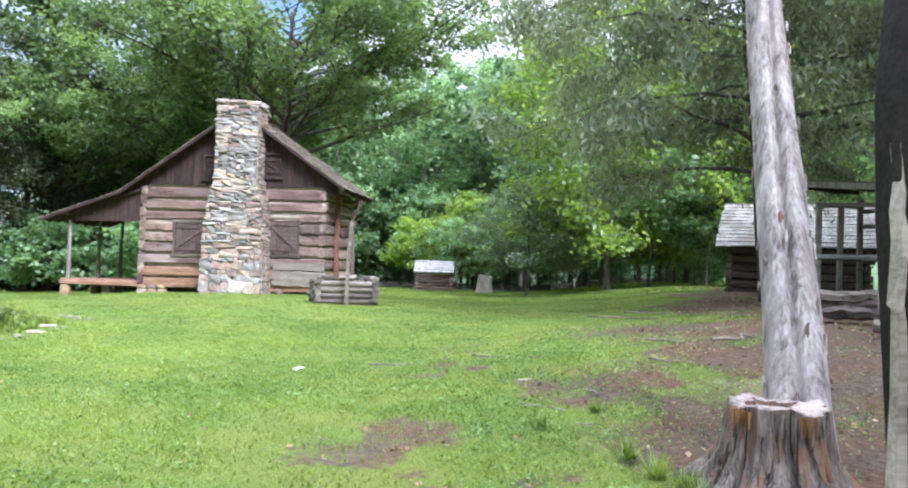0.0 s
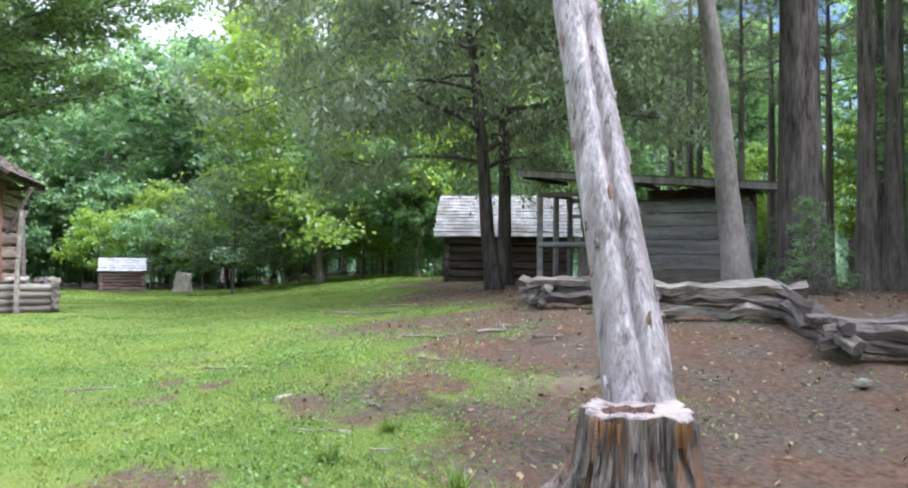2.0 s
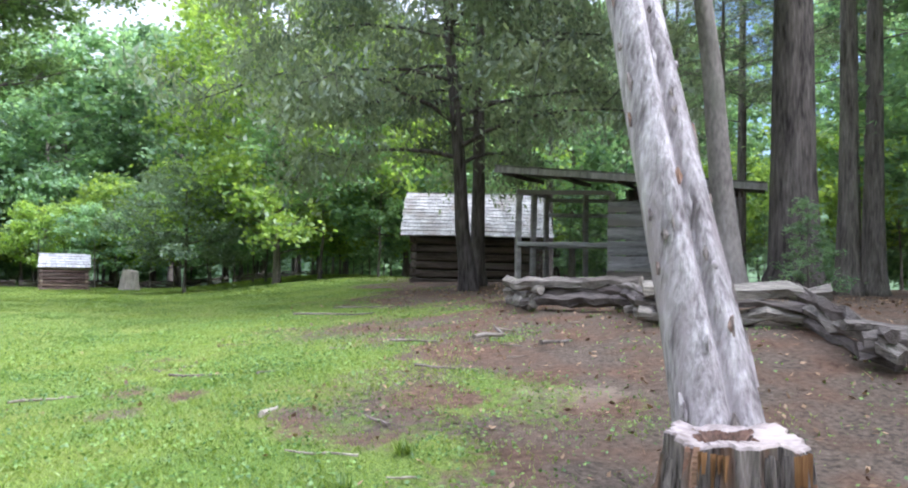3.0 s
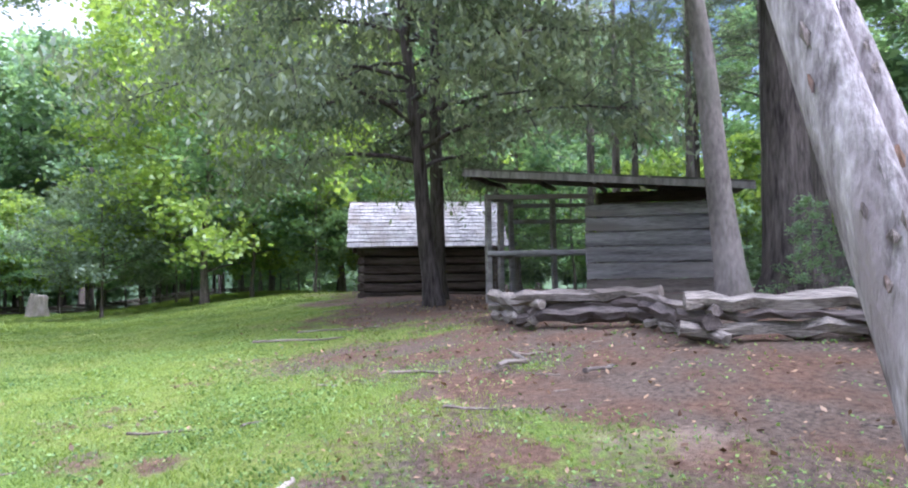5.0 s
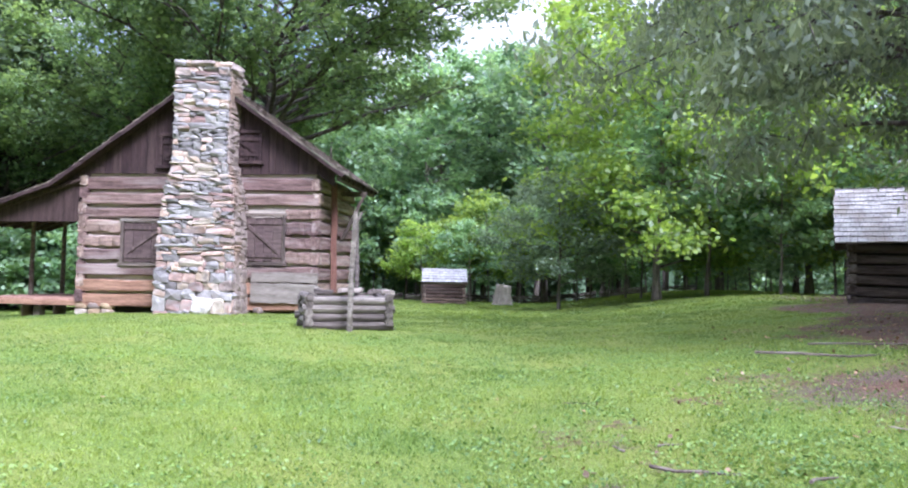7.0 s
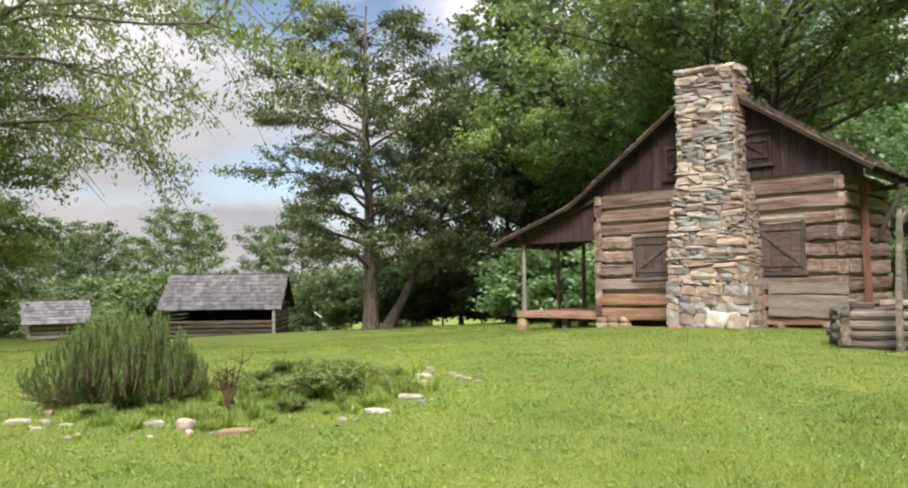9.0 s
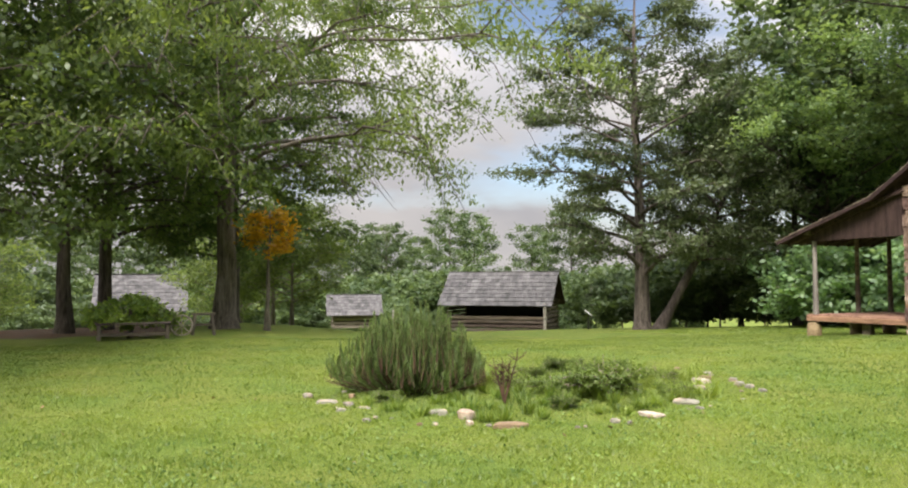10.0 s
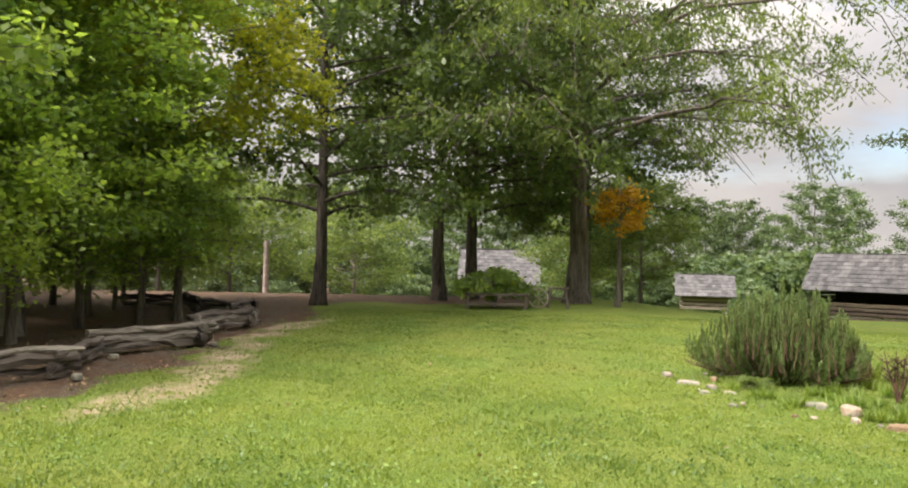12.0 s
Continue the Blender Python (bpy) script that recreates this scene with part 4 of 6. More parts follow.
for k, h in enumerate(hs):
    beam_between("plank", pp(1.9, -0.08 - 0.01 * (k % 2), z + h / 2), pp(4.32 - 0.05 * (k % 3), -0.08 - 0.01 * (k % 2), z + h / 2), h - 0.022, 0.03, M_PLANK if k < 2 else M_GREY, plank_wall, 850 + k, 0.008, 8, "", 0.2)
    beam_between("plank", pp(4.3, 0, z + h / 2), pp(4.3, 2.3, z + h / 2), h - 0.01, 0.03, M_GREY, plank_wall, 870 + k, 0.005, 4, "", 0.12)
    if k > 0:
        beam_between("plank", pp(1.96, 2.34, z + h / 2), pp(4.3, 2.34, z + h / 2), h - 0.01, 0.03, M_GREY, plank_wall, 880 + k, 0.005, 4, "", 0.12)
    z += h
for k in range(2):
    beam_between("plank", pp(1.96, 2.34, z + 0.13 + 0.24 * k), pp(4.3, 2.34, z + 0.13 + 0.24 * k), 0.23, 0.03, M_LOG_DARK, plank_wall, 888 + k, 0.005, 4, "", 0.12)
pen_roof = part("roof", bmesh.new(), M_GREY, pen, "sagging grey board lean-to roof with moss")
for k in range(11):
    b0, b1 = -0.6 + k * 0.31, -0.6 + (k + 1) * 0.31 - 0.012
    dz = 0.05 * k * 0.31
    va = [pp(-0.35, b0, 2.68 + dz), pp(4.85, b0, 2.20 + dz), pp(4.85, b1, 2.21 + dz), pp(-0.35, b1, 2.69 + dz)]
    vb = [p - Vector((0, 0, 0.035)) for p in va]
    piece("roof_board", mesh_from("roof_board", va + vb, [(0, 1, 2, 3), (7, 6, 5, 4), (0, 4, 5, 1), (1, 5, 6, 2), (2, 6, 7, 3), (3, 7, 4, 0)], M_ROOFBOARD), pen_roof)
beam_between("fascia", pp(-0.35, -0.58, 2.59), pp(4.85, -0.58, 2.11), 0.13, 0.03, M_GREYPOST, pen_roof, 890, 0.005, 6, "", 0.12)
for k in range(5):
    a = -0.2 + k * 1.15
    beam_between("rafter", pp(a, -0.5, 2.5 - a * 0.085), pp(a, 2.7, 2.66 - a * 0.085), 0.09, 0.06, M_LOG_DARK, pen_roof, 895 + k)
wires = []
for k in range(27):
    a = 0.06 + k * 0.07
    wires.append(ring_tube([pp(a, -0.02, 0.25), pp(a, -0.02, 2.1)], (0.0016, 0.0016), 3, 0, 0, False))
for k in range(26):
    wires.append(ring_tube([pp(0.03, -0.02, 0.3 + k * 0.07), pp(1.93, -0.02, 0.3 + k * 0.07)], (0.0016, 0.0016), 3, 0, 0, False))
piece("wire_mesh", mesh_from("wire_mesh", *join(wires), M_WIRE), pen, None, "thin galvanised wire netting")


# ---- split-rail fences ----
def rail_mesh(seed, length, stout=1.0):
    rn = random.Random(seed)
    n = 10
    pts = [(length * i / (n - 1), rn.uniform(-0.04, 0.04), rn.uniform(-0.03, 0.03)) for i in range(n)]
    r0 = rn.uniform(0.055, 0.09) * stout
    v, f = ring_tube(pts, [r0 * rn.uniform(0.8, 1.15) for _ in pts], 6, seed, 0.34, True, (1.0, rn.uniform(0.75, 1.1)))
    return mesh_from("rail", v, f, M_RAIL)


def rail_fence(points, levels, label, seed, base=-0.03, stout=1.0):
    rn = random.Random(seed)
    p0 = points[0]
    fence = thing("split_rail_fence", pose(p0[0], p0[1], H(*p0)), label, "rail fence")
    o = Vector((p0[0], p0[1], H(*p0)))
    for i, (a, b) in enumerate(zip(points, points[1:])):
        A, B = Vector((a[0], a[1], H(*a))), Vector((b[0], b[1], H(*b)))
        d = (B - A).normalized()
        for lv in range(levels):
            e0, e1 = rn.uniform(0.12, 0.32), rn.uniform(0.12, 0.32)
            zz = base + (0.085 + lv * 0.125 + (0.06 if i % 2 else 0)) * stout
            p = A - d * e0 + Vector((rn.uniform(-0.03, 0.03), rn.uniform(-0.03, 0.03), zz + rn.uniform(-0.01, 0.02))) - o
            q = B + d * e1 + Vector((rn.uniform(-0.03, 0.03), rn.uniform(-0.03, 0.03), zz + rn.uniform(-0.01, 0.03))) - o
            piece("rail", rail_mesh(rn.randrange(10 ** 6), (q - p).length, stout), fence, along(p, q))
    return fence


EAST = [(16.9, -10.3), (16.6, -11.85), (17.25, -13.3), (16.75, -14.85), (17.9, -15.75), (17.55, -16.95), (19.0, -17.6), (18.75, -19.1), (20.2, -19.8), (20.0, -21.3), (21.4, -22.0)]
rail_fence(EAST, 3, "low zigzag fence of weathered split rails on earth", 31)
WEST = [(4.9, -24.1), (3.3, -23.95), (1.75, -22.75), (0.1, -23.05), (-1.5, -22.2), (-3.0, -22.75), (-4.5, -22.2), (-6.0, -22.95), (-7.4, -22.9), (-8.2, -24.4), (-9.6, -25.2), (-9.9, -26.8)]
rail_fence(WEST, 3, "low zigzag fence of dark split rails along woods", 37, -0.03, 0.85)
FOOTS = [stone_mesh("fence_stone", 950 + k, M_STONE_PALE) for k in range(3)]
for k, i in enumerate((1, 2, 3, 4, 5)):
    x, y = WEST[i]
    tagged(piece("stone", FOOTS[k % 3], None, pose(x + 0.12, y + 0.24, H(x, y) + 0.02, 0, 0, 50 * k) @ Matrix.Diagonal((0.15, 0.13, 0.1, 1))), "small pale stone at the foot of the rail fence", "stone", "fence foot stones")
tagged(piece("stone", FOOTS[1], None, pose(17.2, -17.6, H(17.2, -17.6) + 0.02, 0, 0, 20) @ Matrix.Diagonal((0.18, 0.13, 0.09, 1))), "small pale stone at the foot of the rail fence", "stone", "fence foot stones")


# ---- stump and leaning dead trunk ----
SX, SY = 14.13, -19.22
stump = thing("tree_stump", pose(SX, SY, H(SX, SY)), "sawn tree stump with fluted roots and rotten heart", "tree stump")
top_z = 0.60 - H(SX, SY)
rn = random.Random(8)
sides, rings = 120, 16
lobes = [(rn.uniform(0, 6.28), rn.uniform(0.5, 1.0), rn.uniform(5, 10)) for _ in range(9)]
verts, faces = [], []
for i in range(rings + 1):
    t = i / rings
    zz = -0.12 + (top_z + 0.12) * t
    flare = 0.33 + 0.25 * (1 - t) ** 3.2 + 0.05 * (1 - t)
    for k in range(sides):
        a = 2 * math.pi * k / sides
        root = sum(s * max(0, math.cos((a - c))) ** w for c, s, w in lobes)
        r = flare * (1 - 0.10 * t) + 0.17 * root * (1 - t) ** 2.4 - 0.05 * (1 - t)
        r *= 1 + 0.075 * math.sin(a * 11 + 2.5 * math.sin(a * 3) + t * 0.8) * (1 - 0.6 * t) + 0.04 * math.sin(a * 27 + 3 * math.sin(a * 2) + t * 2) + rn.uniform(-0.008, 0.008)
        cleft = abs(math.sin(a * 4.5 + 1.4 * math.sin(a * 2) + 0.5)) ** 0.5
        r *= 1 - 0.38 * (1 - 0.72 * t) * (1 - cleft)
        verts.append((math.cos(a) * r, math.sin(a) * r, zz + (0.018 * math.sin(a * 3 + 1) + 0.01 * math.sin(a * 7) if i == rings else 0)))
for i in range(rings):
    for k in range(sides):
        k2 = (k + 1) % sides
        faces.append((i * sides + k, i * sides + k2, (i + 1) * sides + k2, (i + 1) * sides + k))
me = mesh_from("bark", verts, faces, M_STUMPSIDE)
piece("bark", me, stump, None, "grey ridged bark with orange splits")
rim = verts[rings * sides:]
verts, faces = list(rim), []
for lvl, (s, dz) in enumerate(((0.97, 0.012), (0.72, 0.0), (0.5, 0.004), (0.38, -0.03), (0.2, -0.09))):
    for k, (x, y, z) in enumerate(rim):
        a = 2 * math.pi * k / sides
        q = s * (1 + (0.14 * math.sin(a * 4 + 1) + 0.1 * math.sin(a * 7)) * (lvl > 1))
        verts.append((x * q - 0.04 * (lvl > 1), y * q + 0.02 * (lvl > 1), top_z + dz + (z - top_z) * s + rn.uniform(-0.004, 0.004)))
for i in range(3):
    for k in range(sides):
        k2 = (k + 1) % sides
        faces.append((i * sides + k, i * sides + k2, (i + 1) * sides + k2, (i + 1) * sides + k))
piece("sawn_top", mesh_from("sawn_top", verts, faces, M_STUMPTOP), stump, None, "pale sawn top")
hv = verts[3 * sides:6 * sides]
hf = [(i * sides + k, i * sides + (k + 1) % sides, (i + 1) * sides + (k + 1) % sides, (i + 1) * sides + k) for i in range(2) for k in range(sides)]
hf.append(tuple(2 * sides + k for k in range(sides)))
piece("rotten_heart", mesh_from("rotten_heart", hv, hf, M_ROT), stump, None, "dark crumbled rotten heart")
for k in range(46):                       # splintered bark slabs standing off the sides
    a = rn.uniform(0, 6.28)
    r = 0.345 + rn.uniform(0, 0.03)
    h = rn.uniform(0.12, 0.34)
    z0 = top_z - h - rn.uniform(0.0, 0.2)
    w = rn.uniform(0.012, 0.035)
    v = []
    for t in (0, 0.35, 0.7, 1):
        zz = z0 + h * t
        tt = (zz + 0.12) / (top_z + 0.12)
        rr = 0.325 + 0.20 * (1 - tt) ** 3.4 + 0.05 * (1 - tt) - 0.035 * tt
        for s, o in ((-1, 0.0), (0, 0.022), (1, 0.0)):
            aa = a + s * w / rr * (1 - 0.5 * abs(2 * t - 1))
            v.append((math.cos(aa) * (rr + o + 0.006), math.sin(aa) * (rr + o + 0.006), zz))
    f = [(i * 3 + j, i * 3 + j + 1, i * 3 + j + 4, i * 3 + j + 3) for i in range(3) for j in range(2)]
    piece("bark_slab", mesh_from("bark_slab", v, f, M_STUMPSIDE if k % 7 else M_LOG_RED), stump)

for k in range(13):                       # orange torn wood under the rim
    a = (3.75 if k < 7 else 5.05) + rn.uniform(-0.2, 0.2)
    h, w = rn.uniform(0.06, 0.2), rn.uniform(0.006, 0.017)
    v = []
    for t in (0, 0.5, 1):
        for q, o in ((-1, 0.0), (0, 0.02), (1, 0.0)):
            aa = a + q * w / 0.33 * (1 - 0.6 * (1 - t))
            v.append((math.cos(aa) * (0.318 + o), math.sin(aa) * (0.318 + o), top_z - 0.015 - h * (1 - t)))
    piece("torn_wood", mesh_from("torn_wood", v, [(i * 3 + j, i * 3 + j + 1, i * 3 + j + 4, i * 3 + j + 3) for i in range(2) for j in range(2)], M_ORANGEWOOD), stump, None, "orange torn wood")

PX, PY, PLEAN = 14.39, -18.98, 0.352
pole = thing("leaning_dead_trunk", pose(PX, PY, 0), "leaning bare silvery dead trunk with a deep seam", "dead tree")
verts, faces = [], []
sides, rings = 96, 60
rn = random.Random(3)
for i in range(rings + 1):
    t = i / rings
    zz = -0.05 + 7.0 * t
    r0 = 0.245 - 0.085 * min(1, zz / 4.2) - 0.03 * t + 0.05 * math.exp(-max(zz, 0) * 3)
    cx, cy = 0.0035 * zz + 0.012 * math.sin(zz * 1.4), PLEAN * zz + 0.012 * math.sin(zz * 1.1 + 1)
    for k in range(sides):
        a = 2 * math.pi * k / sides
        seam = a - (4.35 + 0.10 * zz + 0.08 * math.sin(zz * 2.2))
        seam = (seam + math.pi) % (2 * math.pi) - math.pi
        g = -0.40 * math.exp(-(seam / 0.17) ** 2) + 0.07 * math.cos(2 * seam)
        s2 = a - (1.4 - 0.08 * zz)
        s2 = (s2 + math.pi) % (2 * math.pi) - math.pi
        g -= 0.12 * math.exp(-(s2 / 0.15) ** 2)
        g += 0.035 * noise.noise(Vector((math.cos(a) * 1.6, math.sin(a) * 1.6, zz * 1.3))) * 2 + 0.02 * noise.noise(Vector((math.cos(a) * 5, math.sin(a) * 5, zz * 2.0)))
        r = r0 * (1 + g)
        verts.append((cx + math.cos(a) * r, cy + math.sin(a) * r * 1.0, zz))
for i in range(rings):
    for k in range(sides):
        k2 = (k + 1) % sides
        faces.append((i * sides + k, i * sides + k2, (i + 1) * sides + k2, (i + 1) * sides + k))
faces.append(tuple(rings * sides + k for k in range(sides)))
me = mesh_from("trunk", verts, faces, M_DEADWOOD)
me.polygons.foreach_set("use_smooth", [True] * len(me.polygons))
piece("trunk", me, pole)

rn = random.Random(19)
for k in range(60):                       # flakes of old bark still clinging to the wood
    zz, a = rn.uniform(0.5, 4.6), rn.uniform(3.0, 6.6)
    r0 = (0.245 - 0.085 * min(1, zz / 4.2) - 0.03 * zz / 7) * 1.02
    h, w = rn.uniform(0.05, 0.16), rn.uniform(0.012, 0.03)
    v = []
    for t in (0, 0.5, 1):
        z2 = zz + h * t
        for s, o in ((-1, -0.006), (0, 0.010), (1, -0.006)):
            aa = a + s * w / r0 * (1 - 0.75 * abs(2 * t - 1)) + 0.05 * t
            v.append((0.0035 * z2 + math.cos(aa) * (r0 + o), PLEAN * z2 + math.sin(aa) * (r0 + o), z2))
    f = [(i * 3 + j, i * 3 + j + 1, i * 3 + j + 4, i * 3 + j + 3) for i in range(2) for j in range(2)]
    piece("bark_flake", mesh_from("bark_flake", v, f, M_STUMPSIDE if k % 3 else M_DEADWOOD), pole)

# a rough split post close to where the walk begins
post = thing("split_post", pose(13.335, -22.72, 0, 0, 0, 20), "rough split post, pale face and shade-darkened bark side", "post")
beam_between("pale_face", (0, -0.02, 0.0), (0.01, -0.02, 1.36), 0.032, 0.03, M_PALEWOOD, post, 41, 0.006, 8)
beam_between("pale_face", (-0.012, -0.02, 1.37), (0.02, -0.02, 1.9), 0.022, 0.03, M_PALEWOOD, post, 42, 0.006, 8)
beam_between("bark_side", (0.075, 0.0, -0.05), (0.058, 0.0, 2.6), 0.125, 0.1, M_SHADEDWOOD, post, 43, 0.012, 10, "", 0.4)


# ---- trees ----
def leaf_quads(centres, length, width, rn, droop=0.0, up=0.35):
    """One small folded-flat leaf at each centre: vertices and faces."""
    n = len(centres)
    a = rn.normal(size=(n, 3))
    a[:, 2] = a[:, 2] * 0.5 - droop
    a /= np.linalg.norm(a, axis=1)[:, None]
    nrm = rn.normal(size=(n, 3))
    nrm[:, 2] = np.abs(nrm[:, 2]) + up
    b = np.cross(nrm, a)
    b /= np.linalg.norm(b, axis=1)[:, None] + 1e-9
    s = rn.uniform(0.65, 1.35, size=(n, 1))
    a, b = a * s * length / 2, b * s * width / 2
    v = np.stack([centres - a, centres + b - a * 0.1, centres + a, centres - b - a * 0.1], 1).reshape(-1, 3)
    f = np.arange(n * 4).reshape(n, 4)
    return v, f


def tree_meshes(name, seed, height, radius, crown_base, spread, limbs, leaves, leaf, leaf_mat, bark_mat, shape="round", droop=0.0, rise=0.5, clump=0.75, aspect=0.5, bend=0.3, twigs=5, top=0.9, trunk_sides=12, extra=None, hang=0.0):
    """A trunk with limbs, and a crown of leaves that grow along them."""
    rn = np.random.RandomState(seed)
    chunks = []
    n = 9
    ts = np.linspace(0, 1, n)
    bx, by = np.cumsum(rn.uniform(-1, 1, n)) * bend * 0.2, np.cumsum(rn.uniform(-1, 1, n)) * bend * 0.2
    bx, by = bx - bx[0], by - by[0]
    spine = [Vector((bx[i], by[i], -0.25 + (height * top + 0.25) * ts[i])) for i in range(n)]
    rad = [radius * (1 - 0.86 * t) * (1 + 0.0 * t) for t in ts]
    low = [Vector((0, 0, -0.25)), Vector((0, 0, 0.12)), Vector((0, 0, 0.5))]
    pts = [low[0], low[1], low[2]] + [p for p in spine if p.z > 0.8]
    rr = [radius * 1.75, radius * 1.35, radius * 1.08] + [rad[i] for i, p in enumerate(spine) if p.z > 0.8]
    chunks.append(ring_tube(pts, rr, trunk_sides, seed, 0.07))

    def at(z):
        t = min(max((z + 0.25) / (height * top + 0.25), 0), 1) * (n - 1)
        i = min(int(t), n - 2)
        return spine[i].lerp(spine[i + 1], t - i), radius * (1 - 0.86 * t / (n - 1))

    centres, weights = [], []
    for k in range(limbs):
        u = (k + rn.uniform(0.1, 0.9)) / limbs
        z = crown_base + (height * top - crown_base) * u * 0.96
        if shape == "round":
            prof = 0.45 + 0.75 * math.sin(math.pi * min(1, 0.18 + u * 0.78))
        elif shape == "cone":
            prof = 1.05 - 0.85 * u
        else:
            prof = 0.55 + 0.5 * math.sin(math.pi * (0.1 + 0.9 * u))
        L = spread * prof * rn.uniform(0.75, 1.15)
        az = k * 2.39996 + rn.uniform(-0.4, 0.4)
        p0, r0 = at(z)
        rz = rise * rn.uniform(0.6, 1.3) * (1 - 0.2 * u)
        d = Vector((math.cos(az), math.sin(az), rz)).normalized()
        side = Vector((-math.sin(az), math.cos(az), 0))
        pl = [p0]
        for j in range(1, 6):
            s = j / 5
            sag = Vector((0, 0, -droop * L * s * s))
            pl.append(p0 + d * (L * s) + sag + side * (rn.uniform(-0.12, 0.12) * L * s))
        rl = [max(0.012, r0 * 0.42 * (1 - 0.85 * j / 5)) for j in range(6)]
        chunks.append(ring_tube(pl, rl, 5, seed + k, 0.05, False))
        for j in range(twigs):
            s = rn.uniform(0.3, 1.0)
            i = min(int(s * 5), 4)
            q = pl[i].lerp(pl[i + 1], s * 5 - i)
            tl = L * rn.uniform(0.18, 0.42) * (1.15 - 0.5 * s)
            td = (d * 0.6 + side * rn.uniform(-1, 1) + Vector((0, 0, rn.uniform(-0.3, 0.5) - droop))).normalized()
            qe = q + td * tl
            chunks.append(ring_tube([q, q.lerp(qe, 0.5) + Vector((0, 0, 0.04 * tl)), qe - Vector((0, 0, hang * tl))], [max(0.007, r0 * 0.13), max(0.006, r0 * 0.09), 0.005], 4, seed + j, 0, False))
            for s2 in (0.35, 0.7, 1.0):
                centres.append(q.lerp(qe, s2))
                weights.append(tl * 0.5 + 0.3)
        for s in (0.45, 0.65, 0.85, 1.0):
            i = min(int(s * 5), 4)
            centres.append(pl[i].lerp(pl[i + 1], s * 5 - i))
            weights.append(0.6)
    c = np.array([tuple(p) for p in centres])
    w = np.array(weights)
    pick = rn.choice(len(c), size=leaves, p=w / w.sum())
    off = rn.normal(size=(leaves, 3)) * clump * np.array([1, 1, 0.6])
    ctr = c[pick] + off * rn.uniform(0.3, 1, size=(leaves, 1))
    if hang:
        ctr[:, 2] -= hang * np.abs(rn.normal(size=leaves)) * clump
    lv, lf = leaf_quads(ctr, leaf, leaf * aspect, rn, droop * 2 + hang)
    tv, tf = join(chunks)
    tm = mesh_from(name + "_trunk", tv, tf, bark_mat)
    tm.polygons.foreach_set("use_smooth", [True] * len(tm.polygons))
    cm = mesh_from(name + "_crown", lv, lf, leaf_mat)
    return tm, cm


def plant(meshes, x, y, label, category="tree", group="", turn=0.0, size=1.0, name="tree", sink=0.0, lean=(0, 0), dz=0.0):
    ob = thing(name, pose(x, y, H(x, y) + dz - sink, lean[0], lean[1], turn) @ Matrix.Scale(size, 4), label, category, group)
    piece("trunk", meshes[0], ob)
    piece("crown", meshes[1], ob)
    return ob


CEDAR = tree_meshes("red_cedar", 11, 13.5, 0.18, 2.7, 6.2, 44, 68000, 0.17, L_CEDAR, M_BARK_DARK, "flat", 0.32, 0.35, 0.5, 0.34, 0.25, 7, hang=0.5)
plant(CEDAR, 17.68, -6.15, "large dark red cedar with drooping sprays, slanting trunk", "cedar tree", "red cedars", 30, 1.0, "red_cedar", lean=(-3, -4))
CEDAR_B = tree_meshes("slim_cedar", 12, 12.5, 0.2, 3.6, 3.2, 22, 16000, 0.17, L_CEDAR, M_BARK_DARK, "flat", 0.3, 0.35, 0.5, 0.34, 0.25, 6, hang=0.5)
plant(CEDAR_B, 18.5, -4.5, "slimmer dark red cedar beside its twin", "cedar tree", "red cedars", 100, 1.0, "red_cedar", lean=(-1, -2))
YOUNG = tree_meshes("young_maple", 13, 11.0, 0.11, 0.9, 4.5, 50, 27000, 0.18, L_BRIGHT, M_BARK, "flat", 0.24, 0.45, 0.4, 0.62, 0.3, 8)
plant(YOUNG, 15.4, 12.0, "broad bright green maple with low hanging boughs", "maple tree", "maples", 10, 1.4, "maple_tree")
plant(YOUNG, 22.0, 14.5, "broad bright green maple with low hanging boughs", "maple tree", "maples", 240, 1.3, "maple_tree")
GREYTREE = tree_meshes("tall_poplar", 14, 17, 0.21, 5.0, 3.6, 22, 12000, 0.2, L_WOOD, M_BARK_SMOOTH, "round", 0.1, 0.5, 0.7, 0.6, 0.3, 5)
plant(GREYTREE, 20.1, -11.9, "smooth grey trunk of a tall woodland tree", "tree", "", 0, 1.0, "poplar_tree", lean=(-2, -6.0), dz=0.05)
PINE = tree_meshes("old_pine", 15, 21, 0.40, 8.0, 3.6, 22, 12000, 0.3, L_CEDAR, M_BARK_DARK, "round", 0.1, 0.3, 0.6, 0.12, 0.1, 5, trunk_sides=16)
plant(PINE, 21.5, -11.75, "thick dark furrowed trunk of an old pine", "pine tree", "pines", 0, 1.0, "pine_tree", dz=0.03)
SLIMPINE = tree_meshes("slim_pine", 16, 20, 0.26, 9.0, 3.0, 18, 6000, 0.3, L_CEDAR, M_BARK, "round", 0.1, 0.3, 0.6, 0.12, 0.15, 4)
